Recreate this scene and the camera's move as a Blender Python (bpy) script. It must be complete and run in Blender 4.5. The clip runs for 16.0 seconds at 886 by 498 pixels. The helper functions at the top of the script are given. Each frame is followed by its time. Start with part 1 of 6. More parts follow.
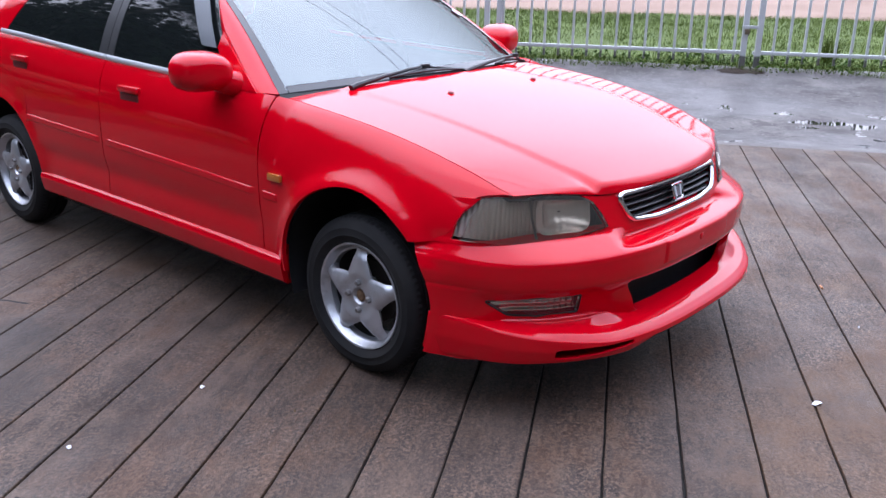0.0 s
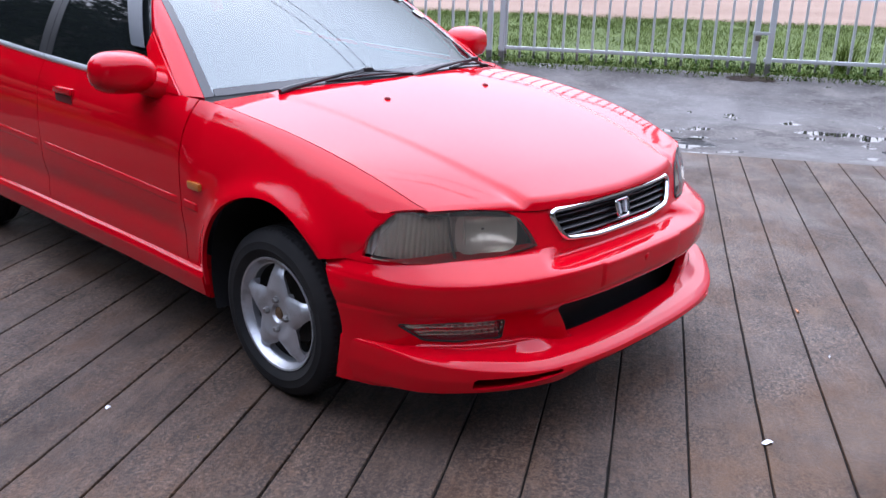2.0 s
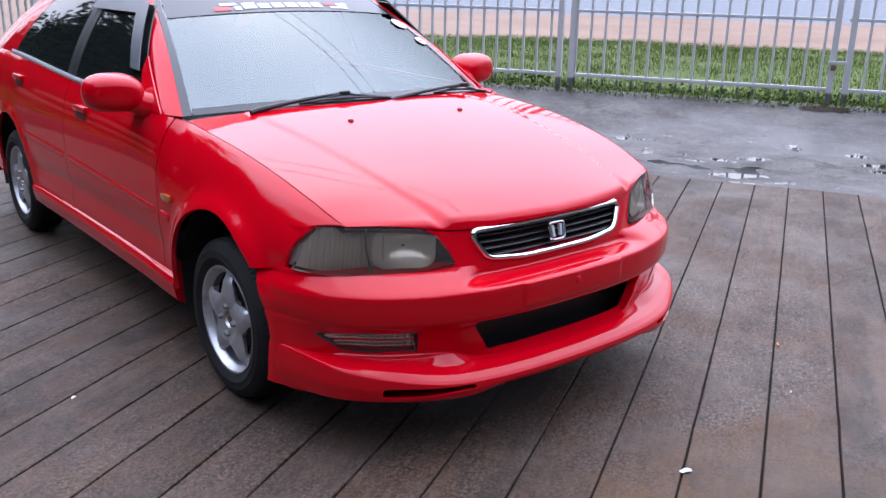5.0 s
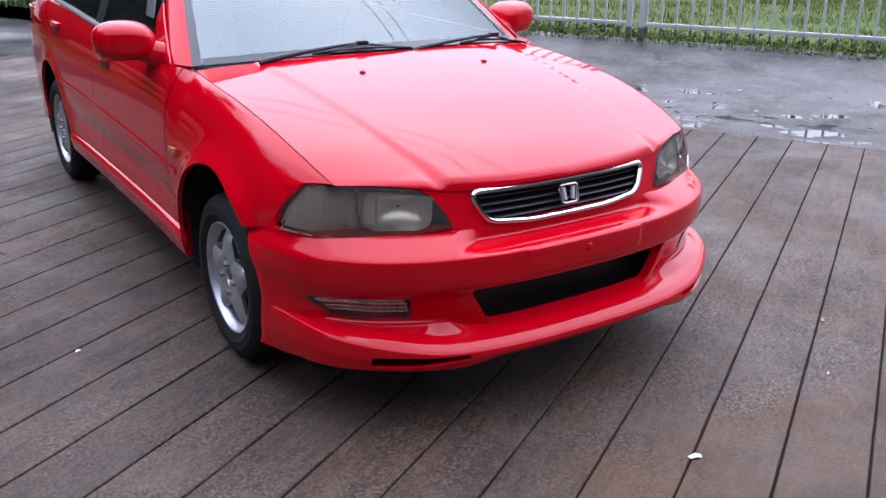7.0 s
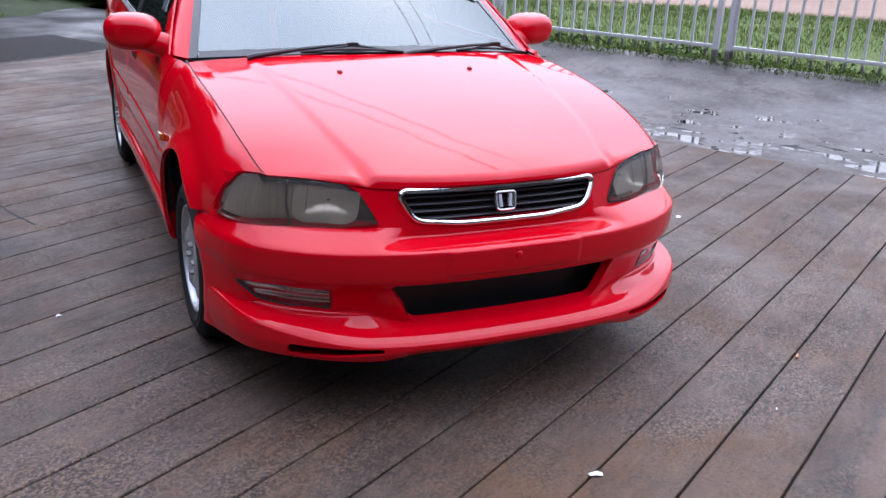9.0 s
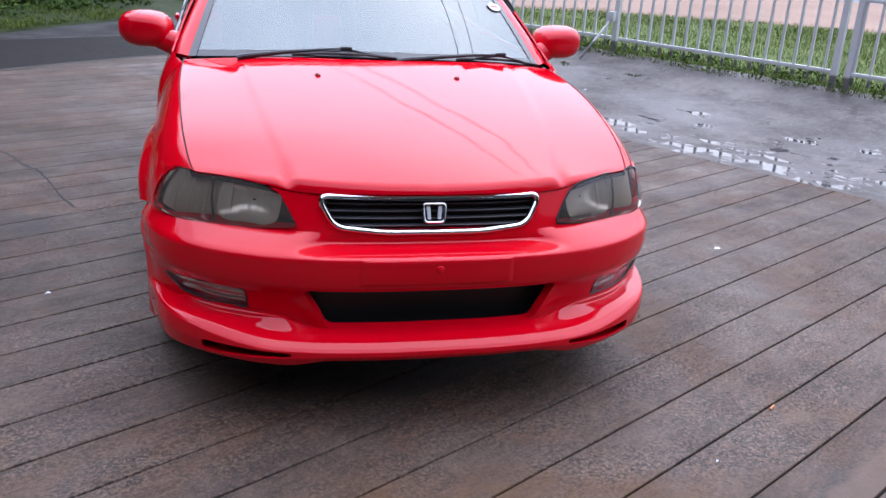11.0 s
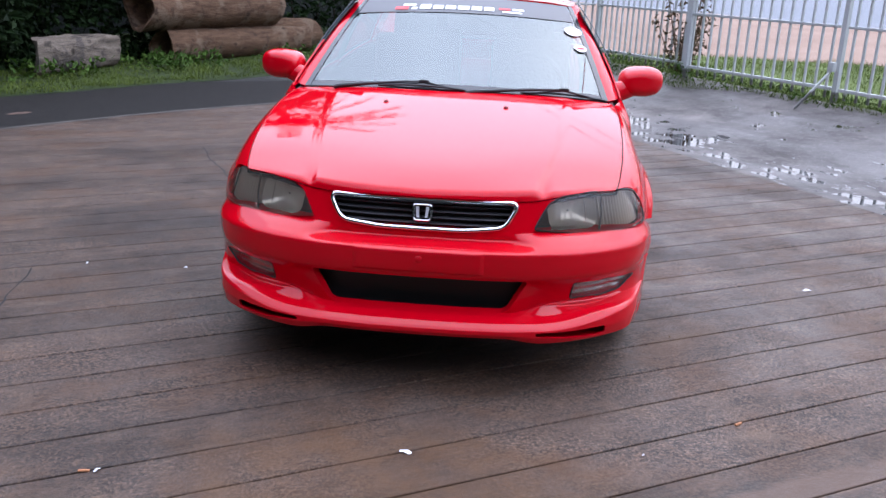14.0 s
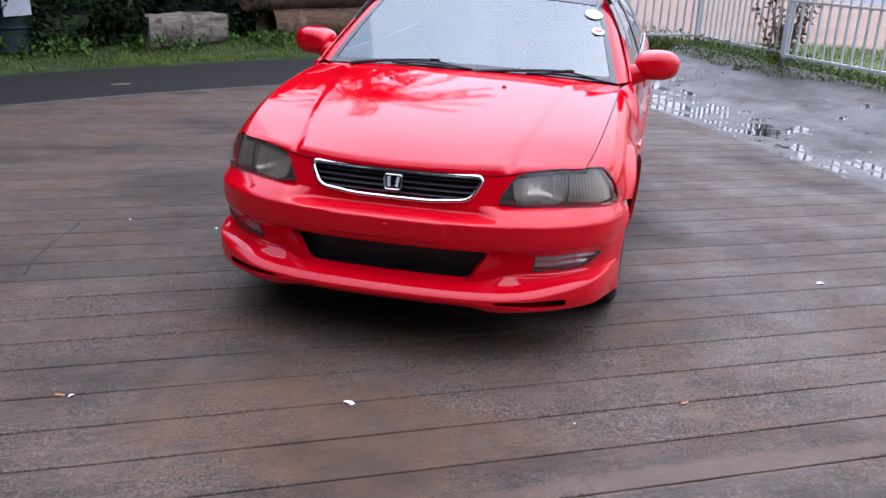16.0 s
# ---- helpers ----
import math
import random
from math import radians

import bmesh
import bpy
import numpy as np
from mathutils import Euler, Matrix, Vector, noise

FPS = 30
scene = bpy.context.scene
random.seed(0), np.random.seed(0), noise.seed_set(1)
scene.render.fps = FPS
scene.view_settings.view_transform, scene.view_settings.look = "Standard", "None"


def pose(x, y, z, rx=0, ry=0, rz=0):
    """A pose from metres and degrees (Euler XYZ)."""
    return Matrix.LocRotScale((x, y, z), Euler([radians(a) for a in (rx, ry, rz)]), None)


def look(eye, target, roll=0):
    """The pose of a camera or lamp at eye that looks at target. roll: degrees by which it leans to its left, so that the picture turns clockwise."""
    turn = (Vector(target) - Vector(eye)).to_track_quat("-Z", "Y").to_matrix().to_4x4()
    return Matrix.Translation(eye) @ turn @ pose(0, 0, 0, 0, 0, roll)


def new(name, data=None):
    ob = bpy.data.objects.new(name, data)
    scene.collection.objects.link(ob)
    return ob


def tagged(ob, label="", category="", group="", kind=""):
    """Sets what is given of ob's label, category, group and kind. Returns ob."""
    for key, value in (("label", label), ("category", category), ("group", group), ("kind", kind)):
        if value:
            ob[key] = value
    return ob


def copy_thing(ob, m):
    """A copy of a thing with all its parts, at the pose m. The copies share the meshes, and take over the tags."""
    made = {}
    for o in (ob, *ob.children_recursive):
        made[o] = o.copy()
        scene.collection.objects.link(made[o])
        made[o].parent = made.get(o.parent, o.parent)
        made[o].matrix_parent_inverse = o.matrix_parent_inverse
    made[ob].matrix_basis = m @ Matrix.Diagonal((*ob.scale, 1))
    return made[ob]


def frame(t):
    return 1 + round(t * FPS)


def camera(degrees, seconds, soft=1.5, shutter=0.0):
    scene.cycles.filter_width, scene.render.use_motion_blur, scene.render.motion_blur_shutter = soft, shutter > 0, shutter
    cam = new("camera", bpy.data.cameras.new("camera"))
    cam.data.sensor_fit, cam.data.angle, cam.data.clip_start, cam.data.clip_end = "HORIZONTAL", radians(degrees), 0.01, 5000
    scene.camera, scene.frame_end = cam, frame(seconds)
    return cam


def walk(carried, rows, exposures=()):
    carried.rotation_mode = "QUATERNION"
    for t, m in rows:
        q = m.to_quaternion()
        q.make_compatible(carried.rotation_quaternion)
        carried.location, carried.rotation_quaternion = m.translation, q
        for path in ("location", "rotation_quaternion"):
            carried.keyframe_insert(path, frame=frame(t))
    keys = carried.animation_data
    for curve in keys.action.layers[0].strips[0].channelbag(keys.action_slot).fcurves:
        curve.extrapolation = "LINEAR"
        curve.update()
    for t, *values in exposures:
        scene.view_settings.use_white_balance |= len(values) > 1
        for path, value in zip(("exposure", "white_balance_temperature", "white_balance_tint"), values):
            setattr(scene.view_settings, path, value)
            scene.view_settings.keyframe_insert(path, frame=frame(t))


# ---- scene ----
cam = camera(52.5, 16.0)
PATH = [
    (0, (-2.861, -1.422, 1.466), (-1.427, -0.188, 0.817), 1.0),
    (0.5, (-2.873, -1.38, 1.466), (-1.423, -0.173, 0.802), 1.3),
    (1, (-2.753, -1.41, 1.443), (-1.306, -0.197, 0.783), 0.9),
    (1.5, (-2.605, -1.51, 1.457), (-1.198, -0.253, 0.793), 1.4),
    (2, (-2.464, -1.538, 1.446), (-1.075, -0.25, 0.803), 1.4),
    (2.5, (-2.369, -1.596, 1.453), (-1.024, -0.265, 0.806), 1.5),
    (3, (-2.253, -1.733, 1.449), (-0.955, -0.36, 0.792), 2.7),
    (3.5, (-2.224, -1.823, 1.458), (-0.97, -0.419, 0.782), 2.3),
    (4, (-2.147, -1.939, 1.46), (-0.924, -0.47, 0.873), 3.3),
    (4.5, (-2.096, -2.008, 1.465), (-0.908, -0.511, 0.875), 1.6),
    (5, (-2.103, -2.038, 1.469), (-0.899, -0.555, 0.874), 1.1),
    (7.5, (-1.653, -2.07, 1.449), (-0.677, -0.475, 0.74), 1.4),
    (8, (-1.522, -2.171, 1.448), (-0.601, -0.535, 0.757), 2.4),
    (8.5, (-1.433, -2.293, 1.447), (-0.592, -0.613, 0.763), 2.3),
    (9, (-1.306, -2.395, 1.442), (-0.508, -0.69, 0.765), 2.5),
    (11.5, (-0.474, -2.656, 1.454), (-0.138, -0.797, 0.797), 3.4),
    (12, (-0.357, -2.796, 1.456), (-0.151, -0.913, 0.812), 2.9),
    (12.5, (-0.223, -2.911, 1.475), (-0.072, -1.026, 0.821), 2.6),
    (13, (0.002, -2.999, 1.475), (0.013, -1.101, 0.844), 3.7),
    (13.5, (0.174, -3.06, 1.493), (0.102, -1.154, 0.888), 2.3),
    (14, (0.339, -3.162, 1.484), (0.181, -1.258, 0.892), 2.4),
    (14.5, (0.514, -3.187, 1.493), (0.294, -1.29, 0.899), 1.7),
    (15, (0.704, -3.174, 1.495), (0.366, -1.301, 0.882), 3.2),
    (15.5, (0.82, -3.197, 1.5), (0.441, -1.329, 0.892), 2.4),
    (16, (0.948, -3.24, 1.502), (0.52, -1.393, 0.867), 2.8),
]
walk(cam, [(t, look(eye, target, roll)) for t, eye, target, roll in PATH],
     exposures=[(0, 0.15, 6000, 17), (2, 0.09, 6000, 17), (4, -0.06, 6000, 17), (16, -0.04, 6000, 17)])

# ---- light: a bright overcast day ----
world = bpy.data.worlds.new("world")
scene.world = world
world.use_nodes = True
wn, wl = world.node_tree.nodes, world.node_tree.links
wn.clear()
sky = wn.new("ShaderNodeTexSky")
sky.sky_type, sky.sun_disc = "NISHITA", False
sky.sun_elevation, sky.sun_rotation = radians(49), radians(35)
sky.air_density, sky.dust_density = 1.2, 2.5
coord = wn.new("ShaderNodeTexCoord")
clouds = wn.new("ShaderNodeTexNoise")
clouds.inputs["Scale"].default_value, clouds.inputs["Detail"].default_value = 2.2, 5.0
ramp = wn.new("ShaderNodeValToRGB")
ramp.color_ramp.elements[0].position, ramp.color_ramp.elements[0].color = 0.3, (7.6, 8.55, 10.8, 1)
ramp.color_ramp.elements[1].position, ramp.color_ramp.elements[1].color = 0.75, (10.2, 11.15, 13.3, 1)
mix = wn.new("ShaderNodeMix")
mix.data_type = "RGBA"
mix.inputs["Factor"].default_value = 0.85
back, wout = wn.new("ShaderNodeBackground"), wn.new("ShaderNodeOutputWorld")
back.inputs["Strength"].default_value = 0.245
wl.new(coord.outputs["Generated"], clouds.inputs["Vector"])
wl.new(clouds.outputs["Fac"], ramp.inputs["Fac"])
wl.new(sky.outputs["Color"], mix.inputs["A"])
wl.new(ramp.outputs["Color"], mix.inputs["B"])
# an overcast sky is darker towards the horizon and away from the sun
height, fade, shade = wn.new("ShaderNodeSeparateXYZ"), wn.new("ShaderNodeMapRange"), wn.new("ShaderNodeVectorMath")
fade.inputs["From Max"].default_value, fade.inputs["To Min"].default_value, fade.inputs["To Max"].default_value = 0.62, 0.12, 1.22
shade.operation = "SCALE"
wl.new(coord.outputs["Generated"], height.inputs["Vector"])
wl.new(height.outputs["Z"], fade.inputs["Value"])
toward, glow, both = wn.new("ShaderNodeVectorMath"), wn.new("ShaderNodeMapRange"), wn.new("ShaderNodeMath")
toward.operation, both.operation = "DOT_PRODUCT", "MULTIPLY"
toward.inputs[1].default_value = Vector((4.5, 6.5, 9)).normalized()
for key, value in (("From Min", -0.4), ("From Max", 0.9), ("To Min", 0.58), ("To Max", 1.16)):
    glow.inputs[key].default_value = value
wl.new(coord.outputs["Generated"], toward.inputs[0])
wl.new(toward.outputs["Value"], glow.inputs["Value"])
wl.new(glow.outputs["Result"], both.inputs[0])
wl.new(fade.outputs["Result"], both.inputs[1])
wl.new(mix.outputs["Result"], shade.inputs[0])
wl.new(both.outputs["Value"], shade.inputs["Scale"])
wl.new(shade.outputs["Vector"], back.inputs["Color"])
wl.new(back.outputs["Background"], wout.inputs["Surface"])
sun = new("sun", bpy.data.lights.new("sun", "SUN"))
sun.data.energy, sun.data.angle, sun.data.color = 2.5, radians(110), (1.0, 0.97, 0.93)
sun.matrix_world = look((4.5, 6.5, 9), (0, 0, 0))

# ---- materials ----
def material(name, colour, rough=0.5, metal=0.0, **more):
    """A Principled material; more: other inputs of the shader by name, with underscores."""
    m = bpy.data.materials.new(name)
    m.use_nodes = True
    b = m.node_tree.nodes["Principled BSDF"]
    b.inputs["Base Color"].default_value = (*colour, 1)
    b.inputs["Roughness"].default_value, b.inputs["Metallic"].default_value = rough, metal
    for key, value in more.items():
        b.inputs[key.replace("_", " ")].default_value = value
    return m


class Nodes:
    """Short calls to wire up a material's nodes."""

    def __init__(self, m):
        self.tree = m.node_tree
        self.bsdf = self.tree.nodes["Principled BSDF"]

    def put(self, kind, inputs=(), operation="", blend_type=""):
        n = self.tree.nodes.new("ShaderNode" + kind)
        if operation:
            n.operation = operation
        if blend_type:
            n.data_type, n.blend_type = "RGBA", blend_type
        for k, v in dict(inputs).items():
            if isinstance(v, bpy.types.NodeSocket):
                self.tree.links.new(v, n.inputs[k])
            else:
                n.inputs[k].default_value = v
        return n

    def place(self, scale=(1, 1, 1), turn=0.0, kind="Object"):
        c = self.put("TexCoord")
        return self.put("Mapping", {"Vector": c.outputs[kind], "Scale": scale, "Rotation": (0, 0, radians(turn))}).outputs["Vector"]

    def world_place(self, scale=(1, 1, 1), turn=0.0):
        g = self.put("NewGeometry")
        m = self.put("Mapping", {"Vector": g.outputs["Position"], "Rotation": (0, 0, radians(turn))})
        return self.put("Mapping", {"Vector": m.outputs["Vector"], "Scale": scale}).outputs["Vector"]

    def noise(self, vector, scale, detail=4.0, rough=0.55):
        return self.put("TexNoise", {"Vector": vector, "Scale": scale, "Detail": detail, "Roughness": rough}).outputs["Fac"]

    def ramp(self, fac, *stops):
        r = self.put("ValToRGB", {"Fac": fac})
        e = r.color_ramp.elements
        while len(e) < len(stops):
            e.new(0.5)
        for el, (p, c) in zip(e, stops):
            el.position, el.color = p, (*c, 1) if len(c) == 3 else c
        return r.outputs["Color"]

    def grey(self, fac, *stops):
        return self.ramp(fac, *[(p, (v, v, v)) for p, v in stops])

    def mix(self, fac, a, b, how="MIX"):
        m = self.put("Mix", {}, blend_type=how)
        for k, v in (("Factor", fac), ("A", a), ("B", b)):
            s = [i for i in m.inputs if i.name == k and (i.type == "RGBA" or k == "Factor" and i.type == "VALUE")][0]
            if isinstance(v, bpy.types.NodeSocket):
                self.tree.links.new(v, s)
            else:
                s.default_value = (*v, 1) if isinstance(v, tuple) and len(v) == 3 else v
        return [o for o in m.outputs if o.type == "RGBA"][0]

    def math(self, how, a, b=0.0):
        n = self.put("Math", operation=how)
        for i, v in enumerate((a, b)):
            if isinstance(v, bpy.types.NodeSocket):
                self.tree.links.new(v, n.inputs[i])
            else:
                n.inputs[i].default_value = v
        return n.outputs["Value"]

    def to(self, name, socket):
        self.tree.links.new(socket, self.bsdf.inputs[name])

    def bump(self, height, strength=0.3, distance=0.01):
        b = self.put("Bump", {"Height": height, "Strength": strength, "Distance": distance})
        self.to("Normal", b.outputs["Normal"])


def red_paint():
    m = material("red_car_paint", (0.55, 0.0005, 0.008), 0.5, Coat_Weight=1.0, Coat_Roughness=0.03, Coat_IOR=1.43, Specular_IOR_Level=0.0)
    n = Nodes(m)
    p = n.place()
    n.to("Base Color", n.mix(n.noise(p, 3.0, 3), (0.53, 0.0004, 0.007), (0.58, 0.0007, 0.009)))
    peel = n.put("Bump", {"Height": n.noise(p, 90.0, 1), "Strength": 0.03, "Distance": 0.002})
    n.to("Coat Normal", peel.outputs["Normal"])
    dust = n.noise(p, 9.0, 6)
    n.to("Coat Roughness", n.grey(dust, (0.35, 0.012), (0.75, 0.045)))
    return m


def concrete_planks():
    """Brown-grey concrete cast in strips, gritty, stained and damp."""
    m = material("worn_strip_concrete", (0.076, 0.0646, 0.057), 0.6, Specular_IOR_Level=0.28)
    n = Nodes(m)
    long = n.world_place((1.0, 9.0, 1.0), -30)
    flat = n.world_place((1, 1, 1), -30)
    info = n.put("ObjectInfo").outputs["Random"]
    streak = n.noise(long, 2.4, 7, 0.7)
    blot = n.noise(flat, 0.75, 6, 0.62)
    patch = n.noise(flat, 6.0, 6, 0.7)
    grit = n.noise(flat, 150.0, 3, 0.7)
    base = n.ramp(streak, (0.32, (0.0167, 0.0133, 0.0118)), (0.5, (0.0502, 0.038, 0.0319)), (0.68, (0.095, 0.073, 0.0593)))
    base = n.mix(n.grey(blot, (0.40, 0.0), (0.62, 0.7)), base, (0.0638, 0.0502, 0.0426))
    base = n.mix(n.grey(patch, (0.50, 0.0), (0.60, 0.6)), base, (0.0973, 0.0737, 0.0593))
    # bare aggregate shows in patches: pale pinkish chips in dark paste
    bare = n.noise(n.world_place((0.7, 1.2, 1.0), -30), 2.6, 5, 0.65)
    chips = n.noise(flat, 78.0, 4, 0.72)
    crumbs = n.noise(n.world_place((1.0, 1.5, 1.0), -30), 26.0, 5, 0.75)
    strong = n.grey(bare, (0.38, 0.22), (0.60, 0.95))
    base = n.mix(n.math("MULTIPLY", n.grey(chips, (0.44, 0.85), (0.51, 0.0)), strong), base, (0.0122, 0.0099, 0.0087))
    base = n.mix(n.math("MULTIPLY", n.grey(crumbs, (0.40, 0.8), (0.47, 0.0)), strong), base, (0.0106, 0.0084, 0.0072))
    base = n.mix(n.math("MULTIPLY", n.grey(crumbs, (0.54, 0.0), (0.62, 0.6)), strong), base, (0.133, 0.095, 0.0722))
    base = n.mix(n.math("MULTIPLY", n.grey(chips, (0.54, 0.0), (0.61, 0.75)), strong), base, (0.1824, 0.1368, 0.1094))
    base = n.mix(n.grey(grit, (0.57, 0.0), (0.66, 0.6)), base, (0.1634, 0.1307, 0.1102))
    pale = n.noise(n.world_place((0.8, 2.0, 1), -30), 1.5, 7, 0.72)
    base = n.mix(n.grey(pale, (0.58, 0.0), (0.68, 0.5)), base, (0.133, 0.1064, 0.0851))
    damp = n.noise(n.world_place((0.55, 1.1, 1), -30), 1.15, 8, 0.68)
    base = n.mix(n.grey(damp, (0.36, 0.75), (0.50, 0.0)), base, (0.0122, 0.008, 0.0061))
    rust = n.noise(n.world_place((0.7, 1.3, 1), -30), 1.9, 7, 0.7)
    base = n.mix(n.grey(rust, (0.50, 0.0), (0.62, 0.35)), base, (0.0684, 0.038, 0.0236))
    # dark damp ground along the parking spot's flank, the car's shade painted in
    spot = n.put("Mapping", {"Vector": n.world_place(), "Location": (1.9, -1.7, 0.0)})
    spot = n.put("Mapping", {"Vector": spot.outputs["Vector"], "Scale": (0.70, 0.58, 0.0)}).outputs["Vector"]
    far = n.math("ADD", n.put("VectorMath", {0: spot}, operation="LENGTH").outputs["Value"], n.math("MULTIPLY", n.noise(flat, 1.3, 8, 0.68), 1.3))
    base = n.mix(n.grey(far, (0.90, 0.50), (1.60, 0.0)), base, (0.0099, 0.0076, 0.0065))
    # a broad brown stain before the parking spot, and a strip of pale reddish scuffing
    spot = n.put("Mapping", {"Vector": n.world_place(), "Location": (-0.05, 0.80, 0.0)})
    spot = n.put("Mapping", {"Vector": spot.outputs["Vector"], "Scale": (0.60, 0.95, 0.0)}).outputs["Vector"]
    far = n.math("ADD", n.put("VectorMath", {0: spot}, operation="LENGTH").outputs["Value"], n.math("MULTIPLY", n.noise(flat, 1.6, 7, 0.65), 1.1))
    base = n.mix(n.math("MULTIPLY", n.grey(far, (0.80, 1.0), (1.0, 0.0)), n.grey(patch, (0.35, 0.15), (0.6, 0.55))), base, (0.076, 0.0456, 0.0281))
    scuff = n.put("Mapping", {"Vector": flat, "Location": (-0.75, 1.19, 0.0)})
    scuff = n.put("Mapping", {"Vector": scuff.outputs["Vector"], "Scale": (0.60, 8.0, 0.0)}).outputs["Vector"]
    far = n.math("ADD", n.put("VectorMath", {0: scuff}, operation="LENGTH").outputs["Value"], n.math("MULTIPLY", n.noise(flat, 7.0, 7, 0.7), 0.9))
    base = n.mix(n.grey(far, (0.80, 0.6), (1.30, 0.0)), base, (0.1216, 0.0874, 0.0699))
    tint = n.put("HueSaturation", {"Color": base, "Saturation": 1.40, "Value": n.math("ADD", n.math("MULTIPLY", info, 0.34), 0.90)})
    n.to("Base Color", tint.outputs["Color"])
    n.to("Roughness", n.grey(n.noise(flat, 1.3, 6, 0.65), (0.35, 0.42), (0.62, 0.72)))
    n.bump(n.mix(0.5, n.mix(0.5, chips, crumbs), n.mix(0.5, grit, patch)), 0.9, 0.009)
    return m


def wet_concrete():
    """Smooth grey concrete apron, dark and glossy where it is wet."""
    m = material("wet_grey_concrete", (0.152, 0.1444, 0.152), 0.4, Specular_IOR_Level=0.36)
    n = Nodes(m)
    flat = n.world_place((1, 1, 1), -30)
    wet = n.noise(n.world_place((1.0, 0.6, 1), -30), 0.9, 8, 0.65)
    along = n.put("SeparateXYZ", {"Vector": flat}).outputs["X"]
    low = n.grey(n.math("MULTIPLY", n.math("SUBTRACT", along, 4.0), 0.4), (0.0, 0.030), (0.08, 0.058), (0.30, 0.046), (0.60, 0.0))
    pool = n.mix(0.35, n.noise(n.world_place((1.2, 0.6, 1), -30), 5.0, 9, 0.68), n.noise(flat, 0.8, 3, 0.5))
    across = n.math("MULTIPLY", n.put("SeparateXYZ", {"Vector": flat}).outputs["Y"], 0.1)
    # the ground is a little higher at the near end, where less water stands
    low = n.math("SUBTRACT", low, n.grey(across, (0.02, 0.014), (0.12, 0.0)))
    water = n.grey(n.math("ADD", pool, low), (0.584, 0.0), (0.590, 1.0))
    water = n.math("MULTIPLY", water, n.grey(across, (0.66, 1.0), (0.74, 0.0)))
    fine = n.noise(flat, 55.0, 4, 0.65)
    base = n.ramp(n.noise(flat, 1.1, 8, 0.7), (0.34, (0.0456, 0.0395, 0.0357)), (0.5, (0.1102, 0.0988, 0.0912)), (0.66, (0.1976, 0.1786, 0.1634)))
    base = n.mix(n.grey(wet, (0.42, 0.75), (0.58, 0.0)), base, (0.0456, 0.0403, 0.0395))
    base = n.mix(n.grey(fine, (0.5, 0.0), (0.70, 0.55)), base, (0.0418, 0.038, 0.0357))
    base = n.mix(n.grey(n.noise(flat, 9.0, 5, 0.7), (0.60, 0.0), (0.68, 0.5)), base, (0.0342, 0.0274, 0.0213))
    base = n.mix(n.grey(n.noise(n.world_place((1.0, 0.7, 1), -30), 3.2, 9, 0.76), (0.40, 0.75), (0.50, 0.0)), base, (0.0365, 0.0312, 0.0281))
    base = n.mix(n.grey(n.noise(flat, 24.0, 6, 0.8), (0.56, 0.0), (0.64, 0.6)), base, (0.2052, 0.1862, 0.171))
    n.to("Specular IOR Level", n.mix(water, (0.34, 0.34, 0.34), (0.5, 0.5, 0.5)))
    n.to("Base Color", n.mix(water, base, (0.0228, 0.0205, 0.0198)))
    n.to("Roughness", n.mix(water, n.grey(wet, (0.38, 0.34), (0.58, 0.75)), (0.0152, 0.0152, 0.0152)))
    relief = n.put("Bump", {"Height": n.mix(0.5, fine, n.noise(flat, 6.0, 4)), "Strength": 0.6, "Distance": 0.007})
    plain = n.put("NewGeometry").outputs["Normal"]
    n.to("Normal", n.mix(water, relief.outputs["Normal"], n.mix(0.9, plain, (0.0, 0.0, 1.0))))
    return m


def asphalt(name="damp_asphalt", low=(0.0046, 0.0042, 0.0042), high=(0.0152, 0.0141, 0.0137), rough=(0.42, 0.95), gloss=0.4):
    m = material(name, low, 0.6, Specular_IOR_Level=gloss)
    n = Nodes(m)
    flat = n.world_place()
    grain = n.noise(flat, 120.0, 3, 0.7)
    base = n.ramp(n.noise(flat, 1.7, 8, 0.7), (0.36, low), (0.66, high))
    base = n.mix(n.grey(n.noise(flat, 11.0, 5, 0.7), (0.52, 0.0), (0.64, 0.8)), base, tuple(0.45 * c for c in low))
    base = n.mix(n.grey(grain, (0.5, 0.0), (0.75, 0.5)), base, tuple(2.2 * c for c in high))
    n.to("Base Color", base)
    n.to("Roughness", n.grey(n.noise(flat, 0.8, 5), (0.35, rough[0]), (0.65, rough[1])))
    n.bump(grain, 0.5, 0.006)
    return m


def leafy(name, dark, light, rough=0.5):
    """Leaves that differ from one to the next."""
    m = material(name, dark, max(rough, 0.7), Specular_IOR_Level=0.15)
    n = Nodes(m)
    isle = n.put("NewGeometry").outputs["Random Per Island"]
    base = n.ramp(isle, (0.0, dark), (1.0, light))
    n.to("Base Color", n.mix(n.noise(n.place(), 40.0, 3), base, tuple(0.6 * c for c in dark)))
    return m


def earth(name, low, high, scale=2.0, rough=0.8):
    m = material(name, low, rough, Specular_IOR_Level=0.2)
    n = Nodes(m)
    flat = n.world_place()
    base = n.ramp(n.noise(flat, scale, 6, 0.65), (0.3, low), (0.7, high))
    fine = n.noise(flat, 45.0, 4)
    n.to("Base Color", n.mix(n.grey(fine, (0.5, 0.0), (0.8, 0.5)), base, tuple(0.5 * c for c in low)))
    n.bump(fine, 0.6, 0.02)
    return m


